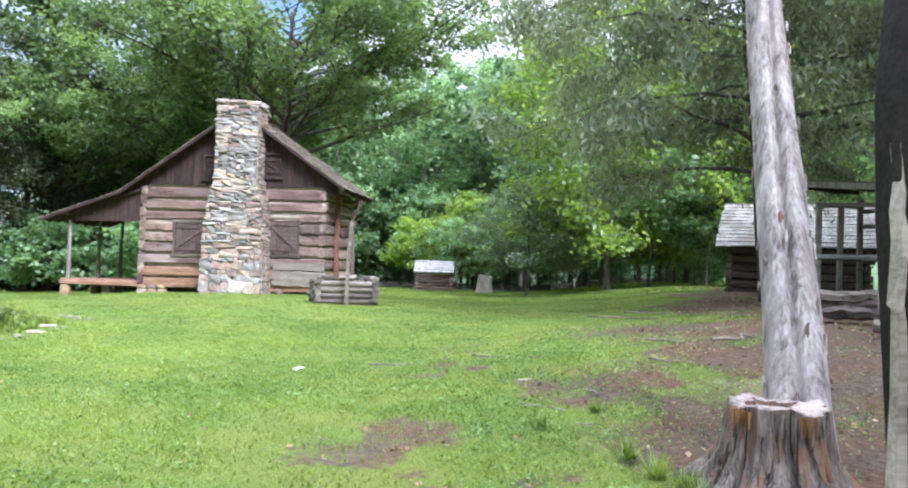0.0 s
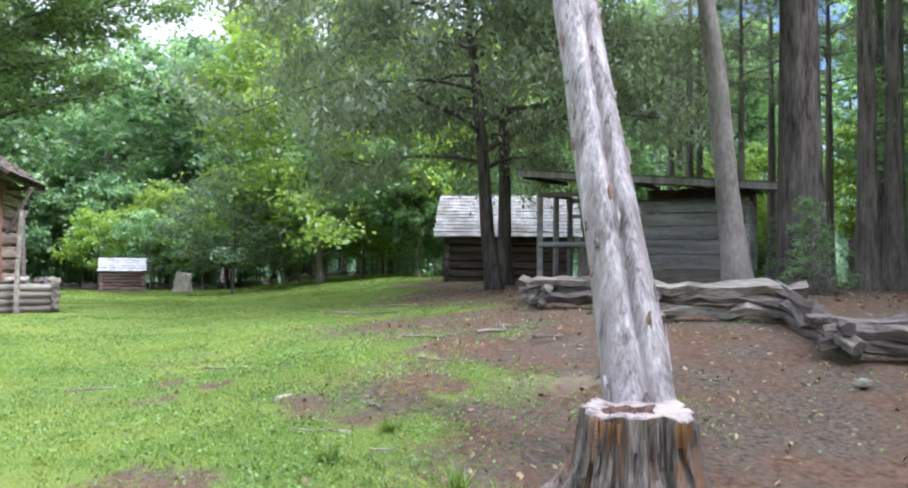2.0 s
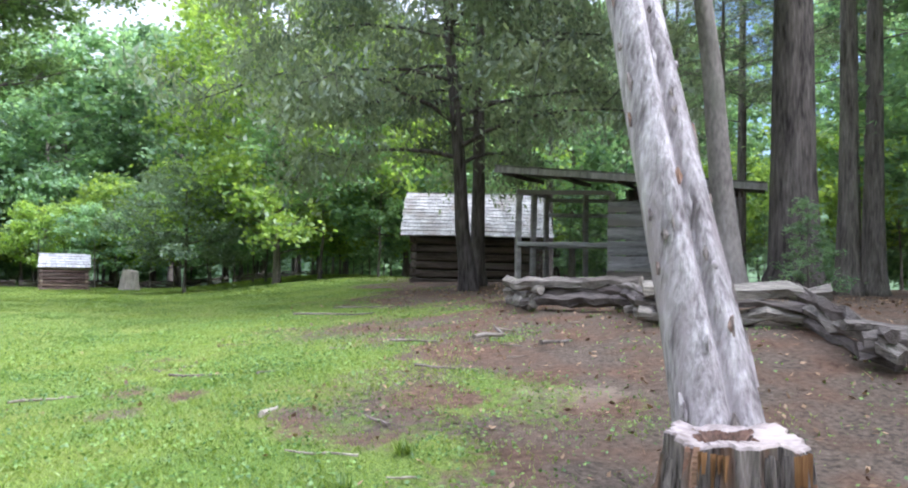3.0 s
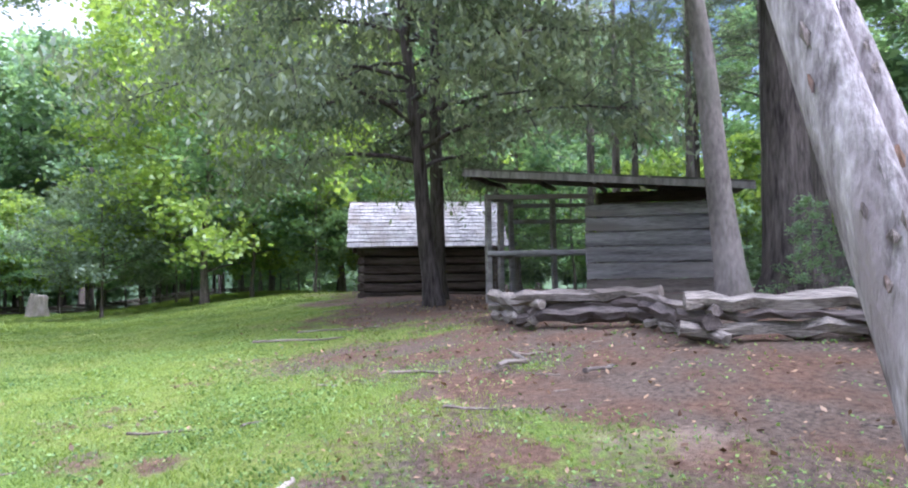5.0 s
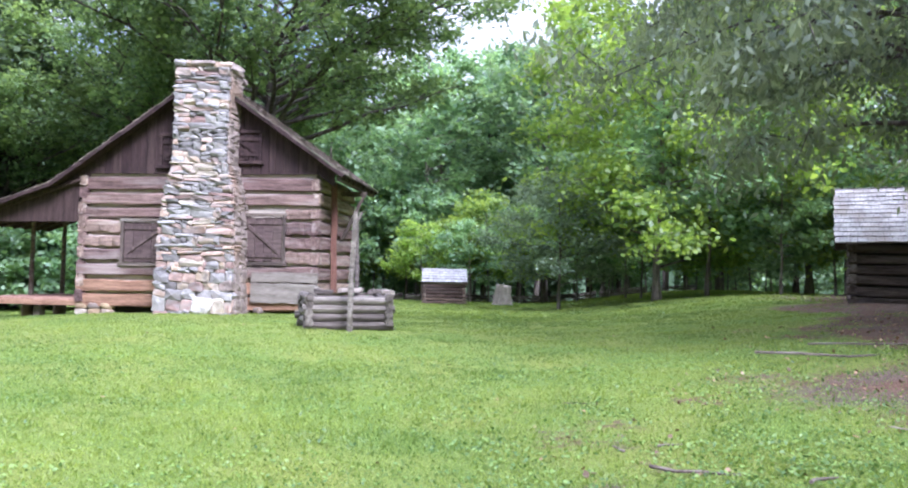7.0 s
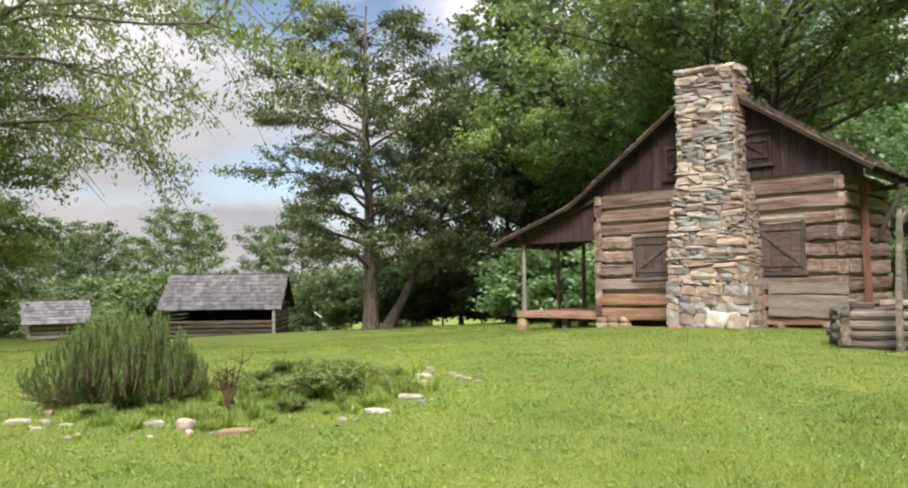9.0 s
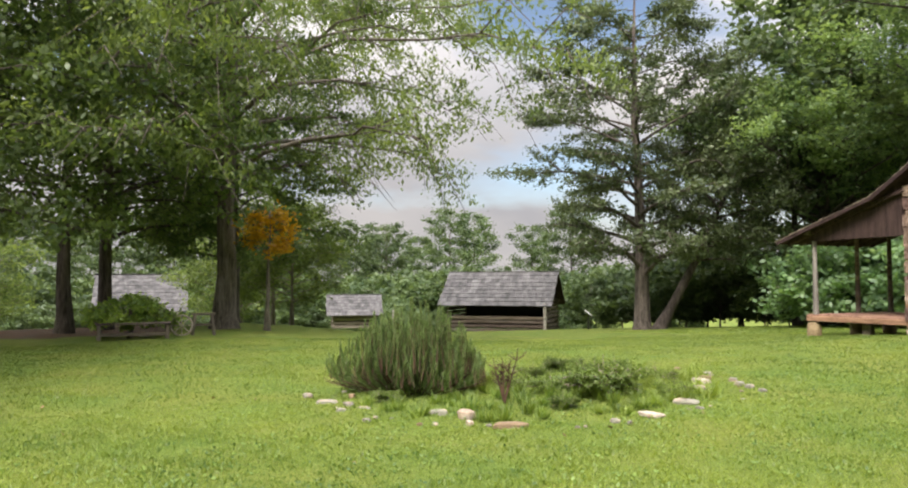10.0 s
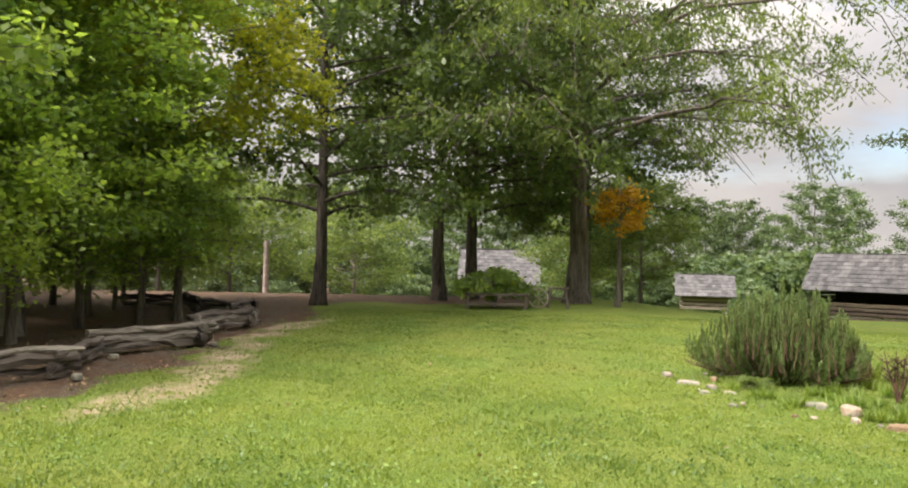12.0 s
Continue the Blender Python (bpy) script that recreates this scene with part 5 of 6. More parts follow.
for k, (x, y, s) in enumerate(((25.3, -9.3, 0.92), (26.1, -9.25, 0.9), (27.5, -11.5, 0.95), (26.9, -6.4, 0.55), (29.0, -6.0, 0.8), (30.5, -13.5, 0.8), (24.2, -4.6, 0.5), (25.4, -2.2, 0.65), (27.6, -3.2, 0.55), (26.6, 0.8, 0.6), (29.4, -1.0, 0.7), (24.8, 4.2, 0.6), (28.6, 3.4, 0.65), (31.5, -4.2, 0.75), (23.3, -7.6, 0.45), (27.0, 6.5, 0.6))):
    plant(SLIMPINE, x, y, "tall straight slender pine trunk in the wood", "pine tree", "pines", 60 * k, s, "pine_tree")
SAPLING = tree_meshes("hemlock_sapling", 17, 3.6, 0.035, 0.3, 1.3, 26, 2600, 0.14, L_WOOD, M_BARK, "cone", 0.15, 0.1, 0.16, 0.3, 0.1, 5)
for k, (x, y, s) in enumerate(((21.0, -12.6, 0.5), (24.0, -13.0, 0.5), (26.0, -15.2, 0.6), (22.6, -9.8, 0.5))):
    plant(SAPLING, x, y, "feathery young hemlock under tall pines", "sapling", "hemlock saplings", 70 * k, s, "hemlock_sapling")
# added out of view on the sun's side, to shade the near ground
for k, (x, y, s) in enumerate(((21.0, -26.5, 0.9), (19.0, -31.0, 0.9), (25.5, -24.5, 0.95))):
    plant(GREYTREE, x, y, "unseen tall tree added to shade the worn ground", "tree", "shade trees", 75 * k, s, "poplar_tree")
OAK = tree_meshes("great_oak", 18, 17, 0.5, 6.2, 8.8, 52, 52000, 0.24, L_OAK, M_BARK_DARK, "round", 0.06, 0.55, 0.5, 0.6, 0.5, 10, top=0.8)
plant(OAK, -0.4, 11.0, "huge dark oak towering behind the cabin", "oak tree", "oaks", 0, 1.0, "oak_tree")
plant(OAK, -6.0, 14.5, "huge dark oak behind the cabin porch", "oak tree", "oaks", 130, 0.8, "oak_tree")
plant(OAK, -13.5, 13.0, "broad dark oak beyond the porch", "oak tree", "oaks", 60, 0.72, "oak_tree")
plant(OAK, -12.0, 19.0, "dark oak far behind the porch", "oak tree", "oaks", 230, 0.75, "oak_tree")
DARKCED = tree_meshes("dark_cedar", 19, 17.5, 0.36, 2.4, 5.3, 60, 46000, 0.2, L_CEDARFAR, M_BARK_DARK, "flat", 0.2, 0.5, 0.3, 0.42, 0.5, 10, hang=0.25)
plant(DARKCED, -17.6, 5.6, "tall ragged dark cedar against pale sky", "cedar tree", "field cedars", 0, 1.0, "red_cedar")
LEANCED = tree_meshes("leaning_cedar", 20, 11.5, 0.25, 3.6, 3.6, 30, 17000, 0.2, L_CEDARFAR, M_BARK_DARK, "round", 0.12, 0.5, 0.42, 0.4, 0.3, 6, hang=0.25)
plant(LEANCED, -17.0, 6.1, "second cedar trunk leaning outward", "cedar tree", "field cedars", 40, 1.0, "red_cedar", lean=(-12, 24))
WILLOW = tree_meshes("willow_oak", 21, 19, 0.36, 4.0, 9.6, 50, 84000, 0.18, L_WILLOW, M_BARK, "round", 0.34, 0.5, 0.38, 0.36, 0.4, 11, top=0.85, hang=0.45)
plant(WILLOW, -15.2, -13.9, "great willow oak with pale grey trunk and drooping boughs", "oak tree", "lawn trees", 200, 1.0, "willow_oak")
MID = tree_meshes("lawn_oak", 22, 15, 0.2, 2.5, 4.9, 42, 21000, 0.2, L_SHADE, M_BARK_DARK, "round", 0.34, 0.42, 0.38, 0.55, 0.3, 8)
for k, (x, y, s, g) in enumerate(((-15.4, -18.55, 1.05, 10), (-16.9, -17.4, 1.1, 80), (-11.6, -22.0, 0.95, 140), (-20.5, -12.6, 0.9, 230))):
    plant(MID, x, y, "dark-trunked shade tree at the lawn edge", "tree", "lawn trees", g, s, "shade_tree")
turned = tree_meshes("turning_tree", 23, 4.7, 0.1, 2.7, 0.9, 12, 1300, 0.17, L_ORANGE, M_BARK, "round", 0.1, 0.3, 0.28, 0.6, 0.2, 4)
plant(turned, -14.0, -12.75, "small tree with turned orange leaves", "tree", "", 0, 0.9, "turning_tree")

# woods: tall trees and understorey, a few kinds copied about
TALL = [tree_meshes("wood_tree", 30 + k, 19, 0.2, 4.5 + k, 3.9, 30, 6500, 0.38, L_WOOD, (M_BARK, M_BARK_DARK)[k % 2], "round", 0.05, 0.5, 0.6, 0.6, 0.35, 5, trunk_sides=8) for k in range(3)]
UNDER = [tree_meshes("understorey_tree", 40 + k, 6.5, 0.06, 1.3, 2.5, 24, 5200, 0.24, (L_WOOD, L_BRIGHT, L_WOOD)[k], M_BARK, "round", 0.1, 0.4, 0.38, 0.6, 0.3, 5, trunk_sides=6) for k in range(3)]


def scatter(count, inside, seed, kinds, label, name, group, lo=0.8, hi=1.2, gap=2.0):
    rn = random.Random(seed)
    done, tries = [], 0
    while len(done) < count and tries < 20000:
        tries += 1
        p = inside(rn)
        if any((p[0] - q[0]) ** 2 + (p[1] - q[1]) ** 2 < gap * gap for q in done):
            continue
        done.append(p)
        plant(kinds[rn.randrange(len(kinds))], p[0], p[1], label, "tree", group, rn.uniform(0, 360), rn.uniform(lo, hi), name)


def strip(x0, x1, y0, y1):
    return lambda rn: (rn.uniform(x0, x1), rn.uniform(y0, y1))


scatter(34, strip(-16, 30, 31, 62), 1, TALL, "tall slender broadleaf tree in the wood", "wood_tree", "woodland trees", 0.85, 1.25, 2.6)
scatter(26, strip(-14, 28, 33, 44), 2, UNDER, "leafy understorey tree at the wood edge", "understorey_tree", "understorey", 0.8, 1.5, 2.2)
scatter(15, strip(25, 50, -6, 34), 3, TALL, "tall slender broadleaf tree in the wood", "wood_tree", "woodland trees", 0.85, 1.2, 2.4)
scatter(14, strip(25, 42, -2, 26), 4, UNDER, "leafy understorey tree at the wood edge", "understorey_tree", "understorey", 0.7, 1.3, 2.4)
scatter(10, strip(29, 50, -26, -7), 5, TALL, "tall slender broadleaf tree in the wood", "wood_tree", "woodland trees", 0.85, 1.2, 2.6)
scatter(8, strip(28, 44, -24, -8), 6, UNDER, "leafy understorey tree at the wood edge", "understorey_tree", "understorey", 0.7, 1.2, 2.6)
scatter(7, strip(14, 24, 9, 26), 7, UNDER, "leafy understorey tree at the wood edge", "understorey_tree", "understorey", 0.8, 1.4, 2.6)
scatter(12, strip(-16, 2, -60, -44), 8, TALL, "tall slender broadleaf tree in the wood", "wood_tree", "woodland trees", 0.75, 1.0, 2.6)
HEDGE = [tree_meshes("fence_tree", 60 + k, 8.0, 0.07, 1.4, 2.6, 36, 22000, 0.115, L_BRIGHT if k else L_WOOD, M_BARK, "round", 0.12, 0.45, 0.33, 0.6, 0.4, 7, trunk_sides=7) for k in range(2)]
for k, (x, y, s, g) in enumerate(((-1.2, -25.0, 1.0, 0), (-3.8, -25.2, 1.05, 70), (1.6, -25.9, 1.1, 130), (-6.5, -26.3, 1.0, 200), (-0.4, -27.6, 1.2, 20), (-3.0, -28.2, 1.2, 300), (-6.0, -29.0, 1.1, 50), (-9.5, -28.6, 1.0, 90))):
    plant(HEDGE[(k + 1) % 2 if k > 3 else 1], x, y, "thin-trunked bright green tree behind the rail fence", "tree", "fence trees", g, s, "fence_tree")
HEDGELOW = tree_meshes("fence_sapling", 66, 5.0, 0.05, 1.0, 2.0, 30, 10000, 0.11, L_BRIGHT, M_BARK, "round", 0.2, 0.35, 0.3, 0.6, 0.4, 7, trunk_sides=7)
for k, (x, y, s) in enumerate(((-4.6, -24.4, 0.9), (-2.6, -25.6, 1.0), (0.4, -25.2, 0.9), (-6.8, -25.2, 0.9), (-8.6, -26.6, 1.0), (-11.0, -27.4, 1.1), (2.6, -26.4, 1.0))):
    plant(HEDGELOW, x, y, "leafy green sapling behind the rail fence", "sapling", "fence trees", 80 * k, s, "fence_sapling")
YELLOWTREE = tree_meshes("yellow_maple", 64, 9.0, 0.09, 3.6, 2.9, 34, 15000, 0.15, L_YELLOW, M_BARK, "round", 0.18, 0.4, 0.3, 0.6, 0.4, 7, trunk_sides=7)
plant(YELLOWTREE, -5.6, -24.0, "yellow-green maple leaning over the rail fence", "maple tree", "fence trees", 40, 1.0, "maple_tree")
plant(GREYTREE, -2.4, -25.7, "tall pale-trunked tree behind the rail fence", "tree", "fence trees", 120, 0.75, "poplar_tree")
FIELDTALL = tree_meshes("far_tree", 33, 19, 0.2, 4.0, 4.1, 34, 8500, 0.36, L_FIELD, M_BARK_DARK, "round", 0.05, 0.5, 0.6, 0.6, 0.35, 5, trunk_sides=8)
FIELDTHICK = tree_meshes("far_thicket", 51, 4.2, 0.04, 0.25, 2.6, 34, 6000, 0.28, L_FIELD, M_BARK, "round", 0.1, 0.35, 0.4, 0.6, 0.3, 5, trunk_sides=6)
scatter(12, strip(-26, -8, 20, 40), 10, [FIELDTALL], "tall tree beyond the cabin", "wood_tree", "woodland trees", 0.6, 0.85, 3.4)
scatter(9, strip(-26, -8, 13, 24), 11, [FIELDTHICK], "leafy thicket beyond the field", "understorey_tree", "understorey", 0.7, 1.2, 2.6)
scatter(30, strip(-105, -72, -55, 50), 12, [FIELDTALL], "far tree across the field", "wood_tree", "far trees", 0.75, 1.05, 4.5)
scatter(22, strip(-72, -58, -50, 45), 13, [FIELDTHICK], "far thicket across the field", "understorey_tree", "far trees", 1.1, 1.9, 3.5)
scatter(10, strip(2, 30, -64, -46), 14, TALL, "tall slender broadleaf tree in the wood", "wood_tree", "woodland trees", 0.8, 1.1, 3.4)

THICKET = tree_meshes("thicket", 50, 4.2, 0.04, 0.25, 2.6, 34, 5200, 0.3, L_WOOD, M_BARK, "round", 0.1, 0.35, 0.4, 0.6, 0.3, 5, trunk_sides=6)
scatter(22, strip(-22, 36, 50, 66), 15, [THICKET], "dense far thicket in the wood", "thicket", "woodland thickets", 0.9, 1.4, 2.4)
scatter(10, strip(44, 58, -30, 40), 16, [THICKET], "dense far thicket in the wood", "thicket", "woodland thickets", 0.9, 1.4, 2.4)
scatter(12, strip(-34, -14, 24, 40), 17, [FIELDTHICK], "dense thicket beyond the cabin", "thicket", "woodland thickets", 0.9, 1.3, 2.4)
scatter(26, strip(-62, -46, -46, 30), 18, [FIELDTHICK], "low thicket across the field", "thicket", "far trees", 0.5, 0.9, 2.4)
scatter(10, strip(-22, 4, -48, -36), 19, [THICKET], "dense thicket behind the rail fence", "thicket", "woodland thickets", 0.8, 1.2, 2.4)
scatter(8, strip(-32, -15, 10, 19), 20, [FIELDTHICK], "dense thicket beyond the field cedars", "thicket", "woodland thickets", 0.8, 1.2, 2.4)
scatter(12, strip(-14, 4, -36, -31), 21, [THICKET], "dense thicket behind the rail fence", "thicket", "woodland thickets", 0.7, 1.0, 1.8)
MIDWOOD = tree_meshes("field_tree", 80, 8.0, 0.12, 1.2, 3.2, 32, 9000, 0.2, L_WILLOW, M_BARK, "round", 0.12, 0.4, 0.4, 0.55, 0.3, 6, trunk_sides=7)
scatter(14, strip(-40, -24, -44, -22), 22, [MIDWOOD], "leafy tree at the far lawn edge", "field_tree", "field trees", 0.8, 1.3, 2.6)
scatter(4, strip(-34, -24, -13, -9), 23, [MIDWOOD], "leafy tree at the far lawn edge", "field_tree", "field trees", 0.7, 1.0, 2.6)
scatter(9, strip(38, 60, -28, 40), 24, TALL, "tall slender broadleaf tree in the wood", "wood_tree", "woodland trees", 0.9, 1.25, 3.0)
scatter(10, strip(5, 24, 25.5, 31), 26, UNDER, "leafy understorey tree at the wood edge", "understorey_tree", "understorey", 0.7, 1.1, 2.2)


scatter(8, strip(-13, -3, 9, 16), 27, [THICKET], "mid-green thicket behind the cabin", "thicket", "woodland thickets", 0.7, 1.0, 2.0)
for k, (x, y, g) in enumerate(((2.5, 35, 1.05), (6.5, 38.5, 1.1), (10.5, 36, 1.1), (9.0, 44, 1.2), (14.5, 40, 1.2))):
    plant(TALL[k % 3], x, y, "tall slender broadleaf tree in the wood", "tree", "woodland trees", 50 * k, g, "wood_tree")


def far_wood():
    """The hazy depth of the woods, a plain far backdrop in a curve whose own glow paints the haze."""
    m = bpy.data.materials.new("glowing_far_wood")
    m.use_nodes = True
    n, l = m.node_tree.nodes, m.node_tree.links
    bsdf = n["Principled BSDF"]
    bsdf.inputs["Roughness"].default_value, bsdf.inputs["Specular IOR Level"].default_value = 1.0, 0.0
    geo, mp, no, ra = n.new("ShaderNodeNewGeometry"), n.new("ShaderNodeMapping"), n.new("ShaderNodeTexNoise"), n.new("ShaderNodeValToRGB")
    mp.inputs["Scale"].default_value = (0.9, 0.9, 0.35)
    no.inputs["Scale"].default_value, no.inputs["Detail"].default_value = 0.9, 6
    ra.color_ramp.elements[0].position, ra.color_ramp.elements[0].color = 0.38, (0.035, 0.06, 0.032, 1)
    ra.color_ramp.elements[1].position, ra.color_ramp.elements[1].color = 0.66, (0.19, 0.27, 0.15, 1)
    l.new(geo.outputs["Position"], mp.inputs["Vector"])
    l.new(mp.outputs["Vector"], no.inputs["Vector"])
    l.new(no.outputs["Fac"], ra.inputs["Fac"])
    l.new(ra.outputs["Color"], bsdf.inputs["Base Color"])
    # the same green is given off as light, to lift the dark between trunks
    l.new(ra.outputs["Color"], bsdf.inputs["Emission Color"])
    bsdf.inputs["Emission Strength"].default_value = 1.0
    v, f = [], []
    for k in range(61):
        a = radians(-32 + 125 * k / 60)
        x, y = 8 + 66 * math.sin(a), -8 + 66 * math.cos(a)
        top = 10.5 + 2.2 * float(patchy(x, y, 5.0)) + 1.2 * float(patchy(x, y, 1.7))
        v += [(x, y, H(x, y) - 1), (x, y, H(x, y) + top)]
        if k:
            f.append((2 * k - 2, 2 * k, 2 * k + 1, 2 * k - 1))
    tagged(new("backdrop", mesh_from("backdrop", v, f, m)), "far woods backdrop, its haze painted as a green glow", "backdrop", kind="structure")


far_wood()
for x, y, g in ((-13.0, 14.5, 1.05), (-15.5, 13.5, 1.0)):
    plant(FIELDTALL, x, y, "tall tree beyond the cabin", "tree", "woodland trees", 70 * g, g, "wood_tree")
for k, (x, y, g) in enumerate(((6.8, 24.5, 0.75), (9.6, 26.0, 0.8), (12.8, 22.5, 0.8), (14.6, 24.5, 0.85), (3.6, 27.0, 0.8))):
    plant(UNDER[k % 3], x, y, "leafy understorey tree at the wood edge", "tree", "understorey", 65 * k, g, "understorey_tree")
DOGWOOD = tree_meshes("grey_green_tree", 90, 6.0, 0.07, 0.9, 2.7, 30, 12000, 0.16, L_GREYTREE, M_BARK, "round", 0.15, 0.4, 0.35, 0.6, 0.3, 6, trunk_sides=7)
plant(DOGWOOD, 11.6, 13.0, "small grey-green leafed tree at the wood edge", "tree", "", 0, 1.0, "small_tree")
scatter(7, strip(31, 44, -18, 22), 25, [THICKET], "dense thicket in the east wood", "thicket", "woodland thickets", 0.6, 1.0, 2.4)


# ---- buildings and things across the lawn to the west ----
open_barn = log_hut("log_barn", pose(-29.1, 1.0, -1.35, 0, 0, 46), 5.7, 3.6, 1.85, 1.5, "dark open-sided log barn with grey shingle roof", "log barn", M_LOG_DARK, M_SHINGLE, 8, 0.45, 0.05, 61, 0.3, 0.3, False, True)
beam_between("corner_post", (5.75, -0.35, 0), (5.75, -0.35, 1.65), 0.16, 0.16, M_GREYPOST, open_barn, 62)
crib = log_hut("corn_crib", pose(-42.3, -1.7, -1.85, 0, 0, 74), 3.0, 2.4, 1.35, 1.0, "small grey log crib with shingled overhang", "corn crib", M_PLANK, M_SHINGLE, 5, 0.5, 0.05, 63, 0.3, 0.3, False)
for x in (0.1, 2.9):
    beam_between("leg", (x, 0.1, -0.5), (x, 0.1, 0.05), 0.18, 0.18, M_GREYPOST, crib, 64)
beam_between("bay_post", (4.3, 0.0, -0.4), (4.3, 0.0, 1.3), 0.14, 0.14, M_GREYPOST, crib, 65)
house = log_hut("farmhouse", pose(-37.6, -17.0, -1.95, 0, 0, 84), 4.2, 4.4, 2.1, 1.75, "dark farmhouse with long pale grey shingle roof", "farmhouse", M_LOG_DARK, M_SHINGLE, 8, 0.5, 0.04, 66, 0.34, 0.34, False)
for x in (0.2, 2.2, 4.2):
    beam_between("porch_post", (x, -0.55, -0.2), (x, -0.55, 1.7), 0.13, 0.13, M_GREYPOST, house, 67)

sign = thing("information_sign", pose(-20.7, 4.75, H(-20.7, 4.75), 0, 0, 140), "low tilted information panel on black steel post", "sign")
v, f = box(-0.04, 0.04, -0.03, 0.03, 0, 0.75)
piece("post", mesh_from("post", v, f, M_BLACKSTEEL), sign)
v, f = box(-0.36, 0.36, -0.015, 0.0, -0.24, 0.24)
piece("panel", mesh_from("panel", v, f, M_BLACKSTEEL), sign, pose(0, 0, 0.82, -52, 0, 0))
v, f = box(-0.33, 0.33, -0.022, -0.018, -0.21, 0.21)
piece("face", mesh_from("face", v, f, M_SIGNFACE), sign, pose(0, 0, 0.82, -52, 0, 0), "pale printed face")

bench = thing("farm_cart", pose(-10.75, -16.9, H(-10.75, -16.9), 0, 0, 86), "low brown wooden flatbed cart under vines", "cart")
for k in range(4):
    beam_between("bed_board", (-0.9, 0.1 + k * 0.16, 0.42), (0.9, 0.1 + k * 0.16, 0.42), 0.05, 0.15, M_LOG_DARK, bench, 900 + k, 0.006)
for x in (-0.82, 0.82):
    for y in (0.1, 0.55):
        beam_between("leg", (x, y, 0), (x, y, 0.4), 0.09, 0.09, M_LOG_DARK, bench, 905)
beam_between("stretcher", (-0.8, 0.1, 0.15), (0.8, 0.1, 0.15), 0.08, 0.05, M_LOG_DARK, bench, 906)
rack = thing("wooden_frame", pose(-11.9, -15.0, H(-11.9, -15.0), 0, 0, 86), "small dark wooden sawhorse frame", "sawhorse")
for p, q in (((-0.3, 0, 0), (-0.22, 0, 0.62)), ((0.3, 0, 0), (0.22, 0, 0.62)), ((-0.3, 0.3, 0), (-0.22, 0.2, 0.62)), ((0.3, 0.3, 0), (0.22, 0.2, 0.62)), ((-0.32, 0.08, 0.6), (0.32, 0.08, 0.6)), ((-0.28, 0.02, 0.3), (0.28, 0.02, 0.3))):
    beam_between("bar", p, q, 0.07, 0.06, M_LOG_DARK, rack, 907, 0.005, 3)
wheel = thing("cart_wheel", pose(-11.8, -15.6, H(-11.8, -15.6) + 0.3, 0, 0, 80), "small pale spoked wooden wheel", "wheel")
n = 20
v, f = ring_tube([(0.28 * math.cos(2 * math.pi * k / n), 0, 0.28 * math.sin(2 * math.pi * k / n)) for k in range(n + 1)], [0.025] * (n + 1), 6, 1, 0, False)
piece("rim", mesh_from("rim", v, f, M_PALEWOOD), wheel)
for k in range(8):
    a = math.pi * k / 4
    beam_between("spoke", (0.03 * math.cos(a), 0, 0.03 * math.sin(a)), (0.27 * math.cos(a), 0, 0.27 * math.sin(a)), 0.025, 0.025, M_PALEWOOD, wheel, 908, 0.0, 1)
VINE = tree_meshes("vine_bush", 71, 1.15, 0.05, 0.4, 0.95, 26, 4200, 0.11, L_BRIGHT, M_BARK, "round", 0.5, 0.4, 0.12, 0.6, 0.1, 6, trunk_sides=6)
plant(VINE, -12.0, -16.9, "arching leafy green vine bush behind the cart", "bush", "", 0, 1.08, "vine_bush")

pale_stump = thing("pale_stump", pose(8.88, 20.5, H(8.88, 20.5)) @ Matrix.Scale(0.8, 4), "tall bleached flared stump at the wood edge", "tree stump")
v, f = ring_tube([(0, 0, -0.2), (0, 0, 0.15), (0.02, 0, 0.6), (0.03, 0, 1.15), (0.05, 0, 1.3)], (0.78, 0.66, 0.55, 0.5, 0.44), 14, 4, 0.1)
piece("wood", mesh_from("wood", v, f, M_PALEWOOD), pale_stump)
far_post = thing("white_post", pose(-19.5, -25.4, H(-19.5, -25.4)), "weathered pale post beyond the fence", "post")
v, f = ring_tube([(0, 0, -0.2), (0, 0, 1.0), (0.01, 0, 2.0)], (0.12, 0.11, 0.11), 8, 2, 0.03)
piece("shaft", mesh_from("shaft", v, f, M_STUMPTOP), far_post)
for k in range(7):                       # far rails at the edge of the north wood
    x = -1 + k * 3.1
    a, b = (x, 29.5 + (k % 2) * 0.6), (x + 2.9, 29.5 + ((k + 1) % 2) * 0.6)
    fr = thing("split_rail_fence", pose(a[0], a[1], H(*a)), "far low split rails at the wood edge", "rail fence", "far rails")
    for lv in range(3):
        p, q = Vector((0, 0, 0.1 + lv * 0.14)), Vector((b[0] - a[0], b[1] - a[1], H(*b) - H(*a) + 0.1 + lv * 0.14))
        piece("rail", rail_mesh(2000 + k * 3 + lv, (q - p).length), fr, along(p, q))


# ---- herb bed ----
BX, BY = 2.35, -12.85
rn = random.Random(99)
BED = [stone_mesh("bed_stone", 980 + k, (M_STONE_PALE, M_STONE, M_STONE_RED, M_STONE_PALE)[k]) for k in range(4)]


